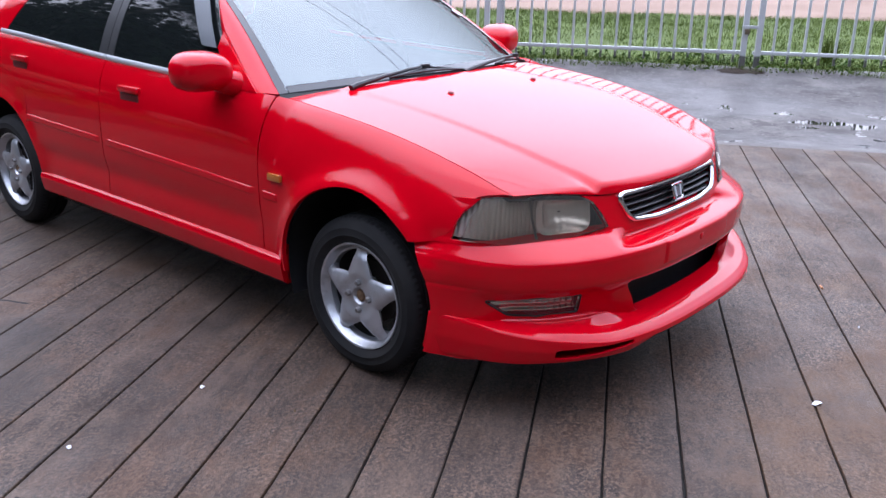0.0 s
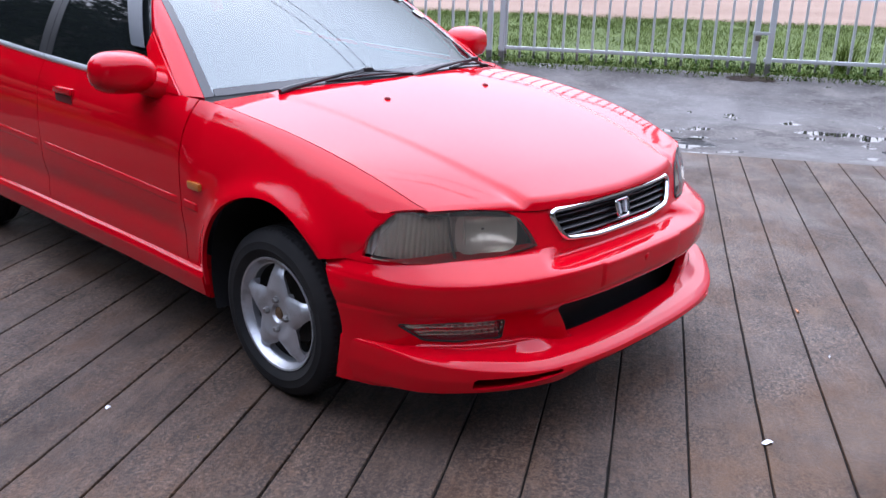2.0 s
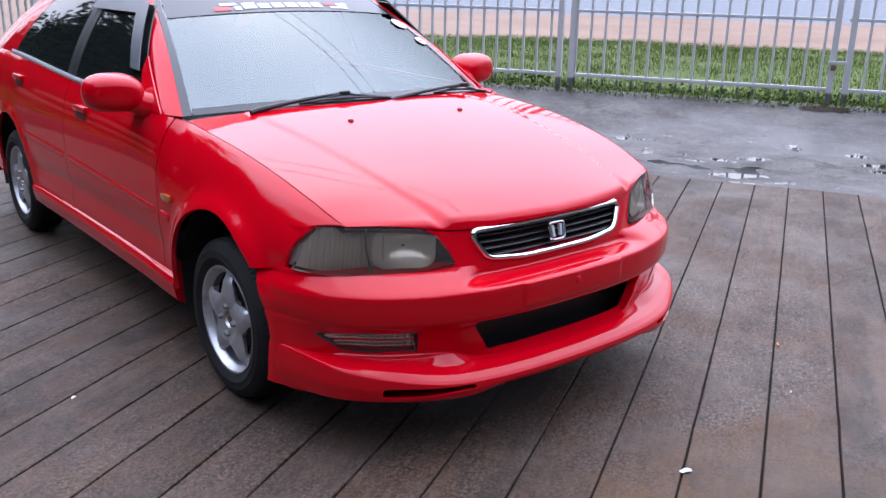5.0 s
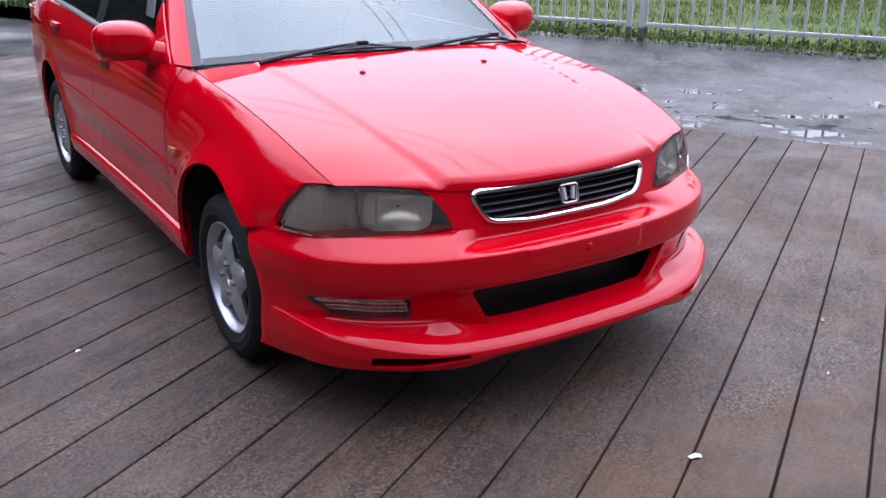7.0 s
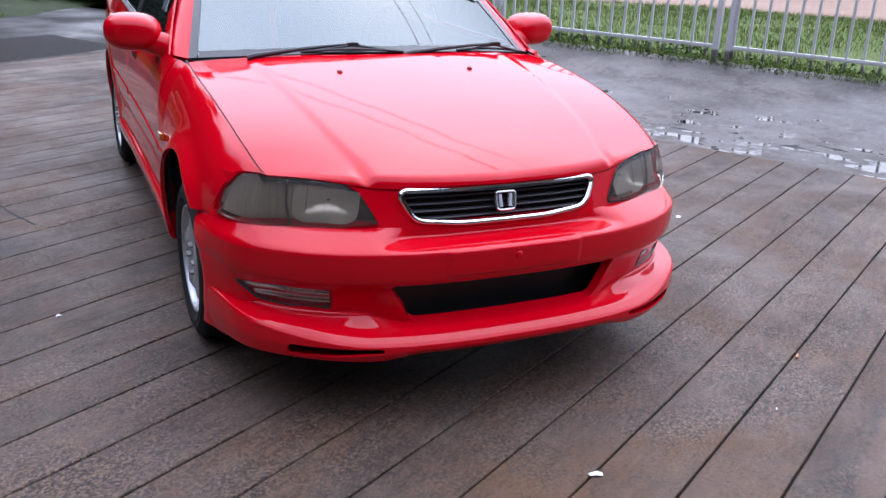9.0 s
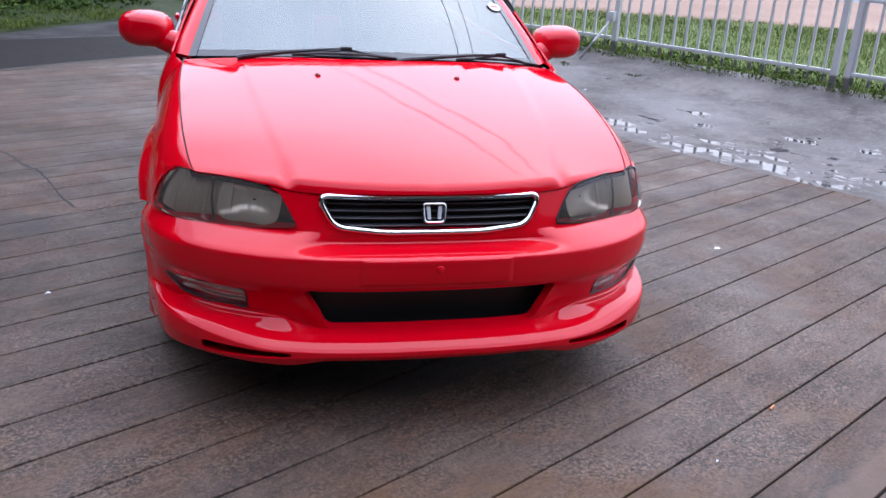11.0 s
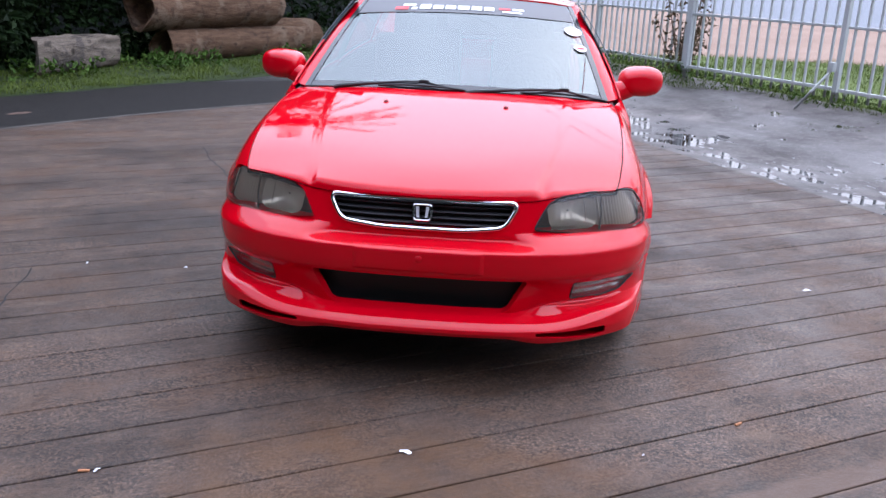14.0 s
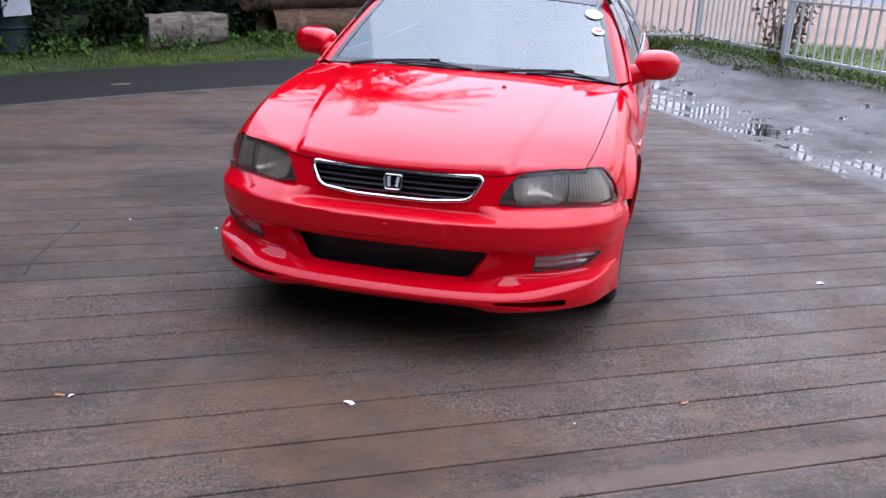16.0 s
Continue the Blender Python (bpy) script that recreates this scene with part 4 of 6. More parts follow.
for sgn in (1, -1):
    flip = (lambda g: g) if sgn > 0 else mirror
    fd, rd = body_parts["front_door", sgn], body_parts["rear_door", sgn]
    front_pane = sheet(lambda y, v: at_y(y, v), line(1.40, 2.285, 40), line(0.02, 0.97, 24), lambda p: p[1] - (1.40 + 0.95 * max(p[2] - 0.93, 0)), 1.0, 0.004)
    put("window_pane", *flip(front_pane), TINT, fd, "dark tinted window glass")
    rear_pane = sheet(lambda y, v: at_y(y, v), line(2.385, 3.33, 40), line(0.02, 0.97, 24), lambda p: (3.33 - 0.95 * max(p[2] - 0.98, 0) ** 1.1) - p[1], 1.0, 0.004)
    put("window_pane", *flip(rear_pane), TINT, rd, "dark tinted window glass")
    lift = lambda d: (lambda y, v: tuple(np.array(at_y(y, v)) + (d, 0, 0)))
    put("door_pillar", *flip(sheet(lift(0.004), line(2.275, 2.325, 4), line(0.0, 1.0, 16), None, 1.0, 0.012)), BLACK, fd)
    put("door_pillar", *flip(sheet(lift(0.004), line(2.329, 2.395, 4), line(0.0, 1.0, 16), None, 1.0, 0.012)), BLACK, rd)
    for owner, y0, y1 in ((fd, 1.47, 2.318), (rd, 2.328, 3.36)):
        put("belt_moulding", *flip(sheet(lambda y, v: (BELT_X(y) + 0.006 * math.sin(math.pi * v) + 0.003, y, BELT_Z(y) - 0.004 + 0.026 * v), line(y0, y1, 30), line(0, 1, 6), None, 1.0, 0.006)), BRIGHT, owner, "bright belt moulding")
    # rear pillar and window surround
    put("rear_pillar", *flip(sheet(lambda y, v: tuple(np.array(at_y(y, v)) - (0.002, 0, 0)), line(3.05, 4.0, 40), line(0, 1, 20), lambda p: p[1] - (3.345 - 0.95 * max(p[2] - 0.98, 0) ** 1.1), 1.0, 0.01)), RED, car)
    # wind deflector along the front window
    vis = sheet(lambda y, v: tuple(np.array(at_y(1.47 + 0.90 * y, v)) + (0.022, 0, 0)), line(0, 1, 40), line(0.34, 1.0, 24),
                lambda p: min(p[1] - (1.425 + 0.95 * max(p[2] - 0.93, 0)), (1.505 + 1.02 * max(p[2] - 0.93, 0)) - p[1] + (0.9 if p[2] > 1.27 else 0)), 1.0, 0.004)
    put("wind_deflector", *flip(vis), material("grey_acrylic", (0.11, 0.12, 0.13), 0.25), fd, "smoked grey wind deflector")

    # windscreen pillar: from the glass edge round to the window
    def pillar(v, w):
        a = np.array(screen(0.992, v))
        y_at = a[1] + 0.095 + 0.02 * (1 - v)
        zz = a[2]
        b = np.array((BELT_X(1.4) + (0.594 - BELT_X(1.4)) * (zz - 0.93) / 0.39, y_at, zz + 0.004))
        if zz < 0.935:
            b = np.array((BELT_X(1.3) + 0.002, y_at, zz))
        m_ = (a + b) / 2 + np.array((0.030, -0.022, 0.012))
        return tuple((1 - w) ** 2 * a + 2 * w * (1 - w) * m_ + w * w * b)
    put("screen_pillar", *flip(sheet(pillar, line(0.0, 1.0, 40), line(0, 1, 12), None, -1.0, 0.02)), RED, car)
    # sail panel at the mirror
    put("mirror_base", *flip(sheet(lambda y, v: tuple(np.array(at_y(y, v)) + (0.006, 0, 0)), line(1.24, 1.56, 24), line(0.0, 0.55, 20),
        lambda p: min((1.435 + 0.95 * max(p[2] - 0.93, 0)) - p[1], p[1] - (1.27 + 1.55 * max(p[2] - 0.93, 0))), 1.0, 0.008)), RED, fd)

# roof, rear screen, boot
def roof(u, v):
    y = 1.80 + 1.42 * v
    rx, rz = roof_rail(y)
    top = 1.358 + 0.105 * v * (1 - v) * 1.3 - 0.012 * v
    a = abs(u)
    f = 0.6 * a ** 2.2 + 0.4 * a ** 7
    return (rx * u, y + 0.085 * u * u * (1 - v), top + (rz - top) * f)


put("roof", *sheet(roof, line(-1, 1, 60), line(0, 1, 40), None, 1.0, 0.02), RED, car)
put("rear_window", *sheet(lambda u, v: (u * (0.57 + 0.12 * v), 3.21 + 0.62 * v - 0.08 * u * u * (1 - v), 1.336 - 0.335 * v - 0.02 * u * u), line(-1, 1, 24), line(0, 1, 12), None, 1.0, 0.006), TINT, car)
put("boot_lid", *sheet(lambda u, v: (u * BELT_X(min(3.75 + 0.62 * v, 4.4)), 3.80 + 0.56 * v ** 0.8 - 0.05 * u * u * v, 1.000 - 0.03 * v - 0.16 * v ** 5 - 0.012 * u * u), line(-1, 1, 30), line(0, 1, 24), None, 1.0, 0.02), RED, car)


def tail(s, z):
    t = abs(s)
    x = 0.80 * math.sin(min(t, 1) * math.pi / 2) ** 0.75
    y = 4.40 - 0.42 * t ** 4 - 0.04 * abs(z - 0.55)
    return (x if s >= 0 else -x, y, z)


put("rear_bumper", *sheet(tail, line(-1, 1, 60), line(0.22, 0.90, 30), None, -1.0, 0.02), RED, car)


def thin_glass(name, tint, gloss=(0.9, 0.92, 0.95), ior=1.5, rough=0.02, haze=0.2, bloom=(0.30, 0.27, 0.23)):
    """A thin pane: clear with a tint, clouded by haze, and gloss by Fresnel."""
    m = bpy.data.materials.new(name)
    m.use_nodes = True
    t = m.node_tree
    t.nodes.clear()
    out, mx, fr = t.nodes.new("ShaderNodeOutputMaterial"), t.nodes.new("ShaderNodeMixShader"), t.nodes.new("ShaderNodeFresnel")
    g, c = t.nodes.new("ShaderNodeBsdfGlossy"), t.nodes.new("ShaderNodeBsdfTransparent")
    g.inputs["Color"].default_value, g.inputs["Roughness"].default_value = (*gloss, 1), rough
    c.inputs["Color"].default_value = (*tint, 1)
    fr.inputs["IOR"].default_value = ior
    t.links.new(fr.outputs["Fac"], mx.inputs["Fac"])
    cloud, d = t.nodes.new("ShaderNodeMixShader"), t.nodes.new("ShaderNodeBsdfDiffuse")
    d.inputs["Color"].default_value = (*bloom, 1)
    cloud.inputs["Fac"].default_value = haze
    t.links.new(c.outputs["BSDF"], cloud.inputs[1])
    t.links.new(d.outputs["BSDF"], cloud.inputs[2])
    t.links.new(cloud.outputs["Shader"], mx.inputs[1])
    t.links.new(g.outputs["BSDF"], mx.inputs[2])
    t.links.new(mx.outputs["Shader"], out.inputs["Surface"])
    return m


LAMP_GLASS = thin_glass("smoked_lens", (0.86, 0.81, 0.73), haze=0.09, bloom=(0.38, 0.335, 0.285))
FOG_GLASS = thin_glass("clear_lens", (0.92, 0.92, 0.90), haze=0.04, bloom=(0.6, 0.6, 0.58))
REFLECTOR = material("lamp_reflector", (0.82, 0.80, 0.74), 0.30, 0.6)
LAMP_GREY = material("grey_lamp_housing", (0.15, 0.145, 0.135), 0.35, 0.3)


def ring_tube(path, r, n=8, flat=1.0):
    """A closed tube along a loop of points."""
    pts = [np.array(p, float) for p in path]
    verts, faces = [], []
    k = len(pts)
    for i, p in enumerate(pts):
        t = pts[(i + 1) % k] - pts[i - 1]
        t /= np.linalg.norm(t)
        out = np.array((0.0, -1.0, 0.12))
        out -= t * (out @ t)
        out /= np.linalg.norm(out)
        w = np.cross(t, out)
        for j in range(n):
            a = 2 * math.pi * j / n
            verts.append(p + r * (math.cos(a) * w + flat * math.sin(a) * out))
    for i in range(k):
        for j in range(n):
            faces.append((i * n + j, ((i + 1) % k) * n + j, ((i + 1) % k) * n + (j + 1) % n, i * n + (j + 1) % n))
    return verts, faces


def tube(path, r, n=8):
    """An open tube with closed ends; r may be a list."""
    pts = [Vector(p) for p in path]
    rs = r if isinstance(r, list) else [r] * len(pts)
    verts, faces = [], []
    up = Vector((0.13, 0.21, 0.97))
    for i, p in enumerate(pts):
        t = (pts[min(i + 1, len(pts) - 1)] - pts[max(i - 1, 0)]).normalized()
        w = t.cross(up).normalized()
        o = w.cross(t)
        for j in range(n):
            a = 2 * math.pi * j / n
            verts.append(p + rs[i] * (math.cos(a) * w + math.sin(a) * o))
    for i in range(len(pts) - 1):
        for j in range(n):
            faces.append((i * n + j, i * n + (j + 1) % n, (i + 1) * n + (j + 1) % n, (i + 1) * n + j))
    faces.append(tuple(range(n))[::-1])
    faces.append(tuple(range((len(pts) - 1) * n, len(pts) * n)))
    return verts, faces


def lathe(profile, n=64):
    """Turns (r, x) pairs round the x axis."""
    verts, faces = [], []
    k = len(profile)
    for i in range(n):
        a = 2 * math.pi * i / n
        for r, x in profile:
            verts.append((x, r * math.cos(a), r * math.sin(a)))
    for i in range(n):
        for j in range(k - 1):
            faces.append((i * k + j, ((i + 1) % n) * k + j, ((i + 1) % n) * k + j + 1, i * k + j + 1))
    return verts, faces


def nose_at(x, z, out=0.0):
    """A point of the nose panel by x and z."""
    lo, hi = 0.0, 1.0
    for _ in range(24):
        m_ = (lo + hi) / 2
        if nose_panel(m_, z)[0] < abs(x):
            lo = m_
        else:
            hi = m_
    t = lo
    o = nose_in(t, z) + out
    p = nose(t, o, z)
    return (p[0] if x >= 0 else -p[0], p[1], p[2])


def rounded(pts, r, n=5):
    """Rounds the corners of a polygon."""
    out, k = [], len(pts)
    for i in range(k):
        a, b, c = (np.array(pts[j % k], float) for j in (i - 1, i, i + 1))
        r_ = min(r, 0.4 * np.linalg.norm(a - b), 0.4 * np.linalg.norm(c - b))
        p, q = b + (a - b) / np.linalg.norm(a - b) * r_, b + (c - b) / np.linalg.norm(c - b) * r_
        out += [tuple((1 - t) ** 2 * p + 2 * t * (1 - t) * b + t * t * q) for t in line(0, 1, n)]
    return out


# ---- grille ----
grille = put("grille", *sheet(lambda s, z: nose(s, -0.175, z), line(-0.40, 0.40, 40), line(0.575, 0.71, 8), None, 1.0, 0.004), DARK, car, "black slatted grille in a chrome frame with a chrome badge")
loop = [nose_at(x, z, 0.002) for x, z in rounded(GRILLE, 0.035, 7)]
dense = []
for i in range(len(loop)):
    a, b = np.array(loop[i]), np.array(loop[(i + 1) % len(loop)])
    m_ = max(1, int(np.linalg.norm(b - a) / 0.02))
    dense += [nose_at((a + (b - a) * j / m_)[0], (a + (b - a) * j / m_)[2], 0.002) for j in range(m_)]
put("chrome_frame", *ring_tube(dense, 0.0105, 10, 1.1), CHROME, grille, "polished chrome frame")
for i, z in enumerate((0.607, 0.628, 0.649, 0.670)):
    w = 0.318 + 0.26 * (z - 0.628) - (0.02 if i == 0 else 0)
    fn = lambda u, v, z=z, w=w: tuple(np.array(nose_at(u * w, z + 0.0045 * math.sin(2 * math.pi * v), -0.014 + 0.010 * math.cos(2 * math.pi * v))))
    put("slat", *sheet(fn, line(-1, 1, 24), line(0, 1, 10), None, 1.0, 0), material("slat_black", (0.016, 0.016, 0.018), 0.35), grille)
badge = put("badge", *ring_tube([nose_at(x, z, 0.012) for x, z in rounded([(-0.030, 0.621), (-0.035, 0.675), (0.035, 0.675), (0.030, 0.621)], 0.012, 5)], 0.0045, 8), CHROME, grille, "chrome badge")
for pts in ([(-0.020, 0.630), (-0.024, 0.667), (-0.013, 0.667), (-0.010, 0.630)], [(0.020, 0.630), (0.024, 0.667), (0.013, 0.667), (0.010, 0.630)]):
    f = [nose_at(x, z, 0.014) for x, z in pts]
    b = [nose_at(x, z, 0.004) for x, z in pts]
    put("badge_bar", f + b, [(0, 1, 2, 3), (7, 6, 5, 4), (0, 4, 5, 1), (1, 5, 6, 2), (2, 6, 7, 3), (3, 7, 4, 0)], BRIGHT, badge, smooth=False)

# ---- headlights ----
for sgn in (1, -1):
    flip = (lambda g: g) if sgn > 0 else mirror
    lens = sheet(lambda s, z: nose(s, nose_in(s, z) + 0.004 + 0.008 * math.sin(math.pi * min(max((z - 0.575) / 0.15, 0), 1)), z),
                 line(0.36, 0.96, 110), line(0.570, 0.735, 46), lambda p: -lamp_sd(p) - 0.003, 1.0, 0.012)
    head = put("headlight", *flip(lens), LAMP_GLASS, car, "smoked glass headlight with a round reflector inside")
    shell = sheet(lambda s, z: nose(s, nose_in(s, z) - 0.088 + 0.03 * smoothstep(0.8, 0.98, s) + 0.02 * math.cos((z - 0.65) * 20), z), line(0.34, 0.97, 60), line(0.565, 0.74, 20), lambda p: -lamp_sd(p) - 0.001, 1.0, 0)
    put("housing", *flip(shell), LAMP_GREY, head)
    rim_loop = [nose_at(x, z, 0.0015) for x, z in rounded(LAMP, 0.015, 4)]
    put("seal", *flip(ring_tube(rim_loop, 0.0035, 6)), TRIM, head)
    # squarish reflector bowl for the beam, ribbed corner lamp outside of it
    def bowl(a, r, cx=0.548, cz=0.652):
        ca, sa = math.cos(a), math.sin(a)
        k = (abs(ca) ** 4 + abs(sa) ** 4) ** -0.25
        x, z = cx + 0.092 * r * k * ca - 0.012 * sa * r, cz + 0.060 * r * k * sa
        return nose_at(x, min(z, 0.712), -0.012 - 0.034 * (1 - r ** 2.4) + 0.0004 * math.cos(x * 260) * (r < 0.97))
    put("reflector", *flip(sheet(bowl, line(0, 2 * math.pi, 80), line(0.05, 1.0, 20), None, 1.0, 0)), REFLECTOR, head, "bright reflector bowl")
    # fluted foot of the lens below the bowl, and the divider beside it
    bm = bmesh.new()
    for i in range(14):
        p = nose_at(0.475 + 0.0065 * i, 0.596, -0.010)
        rod(bm, p, Vector(p) + Vector((0, 0.002, 0.012)), 0.0024, 0.0024, 6)
    part("flutes", bm, REFLECTOR, head)
    if sgn < 0:
        head.children[-1].data.transform(Matrix.Diagonal((-1, 1, 1, 1)))
        head.children[-1].data.flip_normals()
    put("divider", *flip(tube([nose_at(0.652, 0.588, -0.006), nose_at(0.655, 0.65, -0.004), nose_at(0.648, 0.716, -0.006)], 0.004, 6)), LAMP_GREY, head)
    ribs = sheet(lambda s, z: nose(s, nose_in(s, z) - 0.030 + 0.0022 * math.cos(s * 420), z), line(0.655, 0.955, 200), line(0.578, 0.728, 24), lambda p: -lamp_sd(p) - 0.004, 1.0, 0)
    put("corner_reflector", *flip(ribs), material("grey_ribbed_reflector", (0.56, 0.52, 0.46), 0.4, 0.5), head, "ribbed corner lamp reflector")
    # fog lamp
    fl = sheet(lambda s, z: bumper(s, z, 0.004), line(0.50, 0.92, 70), line(0.335, 0.422, 24), lambda p: -poly_sd(abs(p[0]), p[2], FOG, 0.008) - 0.0005, 1.0, 0.01)
    fog = put("fog_lamp", *flip(fl), FOG_GLASS, car, "clear glass fog lamp with a bright reflector")
    fb = sheet(lambda s, z: bumper(s, z, 0.013 + 0.25 * (z - 0.335) + 0.0020 * math.cos(s * 330) * (1 - smoothstep(0.70, 0.74, s)) + 0.0018 * math.cos(z * 270)), line(0.50, 0.92, 120), line(0.335, 0.422, 30), lambda p: -poly_sd(abs(p[0]), p[2], FOG, 0.008) + 0.004, 1.0, 0)
    put("reflector", *flip(fb), material("bright_fog_reflector", (0.86, 0.85, 0.84), 0.16, 0.95), fog)
    put("surround", *flip(ring_tube([bumper_at(x, z, 0.001) for x, z in rounded(FOG, 0.01, 3)], 0.003, 6)), BLACK, fog)

# ---- number plate pad, washer jets, wipers ----
pad = sheet(lambda u, v: nose(u, 0.0060 * min(1.0, 60 * min(u + 0.2331, 0.2331 - u), 16 * v, 16 * (1 - v)) + FACE(0.452 + 0.088 * v) - 0.001 if abs(u) < 0.2331 else 0, 0.452 + 0.088 * v), line(-0.233, 0.233, 80), line(0, 1, 24), None, 1.0, 0.002)
put("plate_pad", *pad, RED, car, "flat red pad where the plate was, with a bolt boss")
bm = bmesh.new()
bmesh.ops.create_uvsphere(bm, u_segments=20, v_segments=10, radius=0.014, matrix=Matrix.Translation((0.003, -0.151, 0.504)) @ Matrix.Diagonal((1, 0.45, 1, 1)))
part("bolt_boss", bm, RED, car)
for x in (-0.268, 0.262):
    jet = hood(x / SEAM_X(0.8), 0.785)
    bm = bmesh.new()
    bmesh.ops.create_uvsphere(bm, u_segments=14, v_segments=8, radius=0.012, matrix=Matrix.Translation(jet) @ Matrix.Diagonal((0.9, 1.1, 0.8, 1)))
    part("washer_jet", bm, material("dull_red_plastic", (0.22, 0.01, 0.015), 0.4), car)

# cowl: black plenum at the foot of the screen
cowl = sheet(lambda u, v: (0.70 * u, hood_rear_y(0.70 * u) - 0.02 + (screen(u, 0.03)[1] - hood_rear_y(0.70 * u) + 0.035) * v, 0.935 - 0.028 * u * u - 0.012 * math.sin(math.pi * v)), line(-1.02, 1.02, 50), line(0, 1, 8), None, 1.0, 0.01)
put("cowl", *cowl, BLACK, car)


def wiper(foot, clip, blade_a, blade_b, label):
    """An arm from its pivot cap up to the clip, and the blade lying under it along the glass."""
    foot, clip, a, b = (np.array(p) for p in (foot, clip, blade_a, blade_b))
    arm = put("wiper", *tube([foot + (-0.012, 0, -0.004), foot + (0.02, 0, 0.004), foot * 0.6 + clip * 0.4 + (0, 0, 0.006), foot * 0.25 + clip * 0.75 + (0, 0, 0.005), clip], [0.012, 0.011, 0.008, 0.006, 0.005], 8), BLACK, car, label)
    bm = bmesh.new()
    box(bm, (0.046, 0.020, 0.018), clip, bevel=0.005)
    part("clip", bm, BLACK, arm)
    up = np.array((0, -0.42, 0.9))
    arch = [a + (b - a) * t + up * 0.012 * math.sin(math.pi * t) for t in line(0, 1, 12)]
    put("blade", *tube(arch, [0.003] + [0.0055] * 11 + [0.003], 6), BLACK, arm)
    put("bridge", *tube([a * 0.78 + b * 0.22 + up * 0.012, clip - up * 0.004, a * 0.2 + b * 0.8 + up * 0.011], [0.003, 0.006, 0.003], 6), BLACK, arm)
    put("rubber", *tube([a + (b - a) * t - up * 0.004 for t in line(0, 1, 10)], 0.0035, 6), TRIM, arm)


wiper((-0.540, 1.030, 0.946), (-0.130, 1.040, 0.986), (-0.345, 1.030, 0.962), (0.075, 1.000, 0.960), "black wiper resting at the foot of the screen")
wiper((0.080, 0.995, 0.952), (0.520, 1.075, 0.976), (0.320, 1.030, 0.960), (0.725, 1.165, 0.926), "black wiper resting at the foot of the screen")

# ---- door mirrors ----
for sgn in (1, -1):
    flip = (lambda g: g) if sgn > 0 else mirror

    def shell(a, b):
        """a round the mirror, b from its front to its glass."""
        k = math.sin(b) ** 0.55
        ca, sa = math.cos(a), math.sin(a)
        x = 0.912 + 0.112 * k * np.sign(ca) * abs(ca) ** 0.75
        z = 0.992 + 0.075 * k * np.sign(sa) * abs(sa) ** 0.8 + 0.10 * (x - 0.905) * 0.25
        y = 1.472 - 0.105 * math.cos(b) * (1.0 - 0.25 * (x - 0.905) / 0.1)
        return (x, y, z)
    mir = put("door_mirror", *flip(sheet(shell, line(0, 2 * math.pi, 48), line(0.0, math.pi * 0.60, 26), None, -1.0, 0.006)), RED, body_parts["front_door", sgn], "red door mirror")
    gl = [(0.908 + 0.100 * np.sign(math.cos(a)) * abs(math.cos(a)) ** 0.75, 1.500, 0.992 + 0.069 * np.sign(math.sin(a)) * abs(math.sin(a)) ** 0.8) for a in line(0, 2 * math.pi, 40)[:-1]]
    put("mirror_glass", *flip((gl, [list(range(40))])), material("mirror_silver", (0.85, 0.87, 0.9), 0.02, 1.0), mir, smooth=False)
    put("mirror_foot", *flip(tube([(0.775, 1.400, 0.938), (0.80, 1.405, 0.942), (0.835, 1.415, 0.955), (0.865, 1.425, 0.97)], [0.052, 0.050, 0.048, 0.050], 16)), RED, mir)

# ---- wheels ----
def rim_face(a, r):
    d = abs((math.degrees(a) - 90 + 36) % 72 - 36)
    w = 0.0630 - 0.038 * smoothstep(0.070, 0.168, r)
    off = r * math.sin(radians(d))
    x = 0.066 + 0.006 * smoothstep(0.14, 0.05, r) - 0.012 * smoothstep(0.135, 0.170, r)
    x += 0.013 * max(0.0, 1 - (off / w) ** 2) * smoothstep(0.05, 0.09, r)
    x -= 0.014 * (1 - smoothstep(0.024, 0.031, r))
    return (x, r * math.cos(a), r * math.sin(a))


def rim_cut(p):
    r, a = math.hypot(p[1], p[2]), math.atan2(p[2], p[1])
    d = abs((math.degrees(a) - 90 + 36) % 72 - 36)
    w = 0.0630 - 0.038 * smoothstep(0.070, 0.168, r)
    return max(w - r * math.sin(radians(d)), 0.074 - r, r - 0.166)


def wheel_at(x, y, facing, label):
    w = thing("wheel", "", "", (x, y, HUB), 0 if facing > 0 else 180)
    w.parent = car
    if "label" in w:
        del w["label"]
    tagged(w, label)
    return w


def tyre_mesh():
    prof = [(0.186, -0.070), (0.196, -0.078), (0.225, -0.090), (0.250, -0.088), (0.268, -0.080), (0.279, -0.071), (0.285, -0.060), (0.2865, -0.050), (0.2865, -0.041), (0.279, -0.039), (0.279, -0.034), (0.2875, -0.032), (0.288, -0.006),
            (0.280, -0.005), (0.280, 0.005), (0.288, 0.006), (0.2875, 0.032), (0.279, 0.034), (0.279, 0.039), (0.2865, 0.041), (0.2865, 0.050), (0.285, 0.060), (0.279, 0.071), (0.268, 0.080), (0.250, 0.088), (0.247, 0.0905), (0.225, 0.090), (0.222, 0.0915), (0.196, 0.078), (0.186, 0.070)]
    v, f = lathe(prof, 160)
    k = len(prof)
    out = []
    for i, (x, y, z) in enumerate(v):
        r = math.hypot(y, z)
        seg = (i // k) % 2
        q = 1 - (0.0045 / r if seg == 0 and r > 0.270 and abs(x) > 0.045 else 0)
        out.append((x, y * q, z * q))
    return mesh_from("tyre", out, f, RUBBER, True, 30)


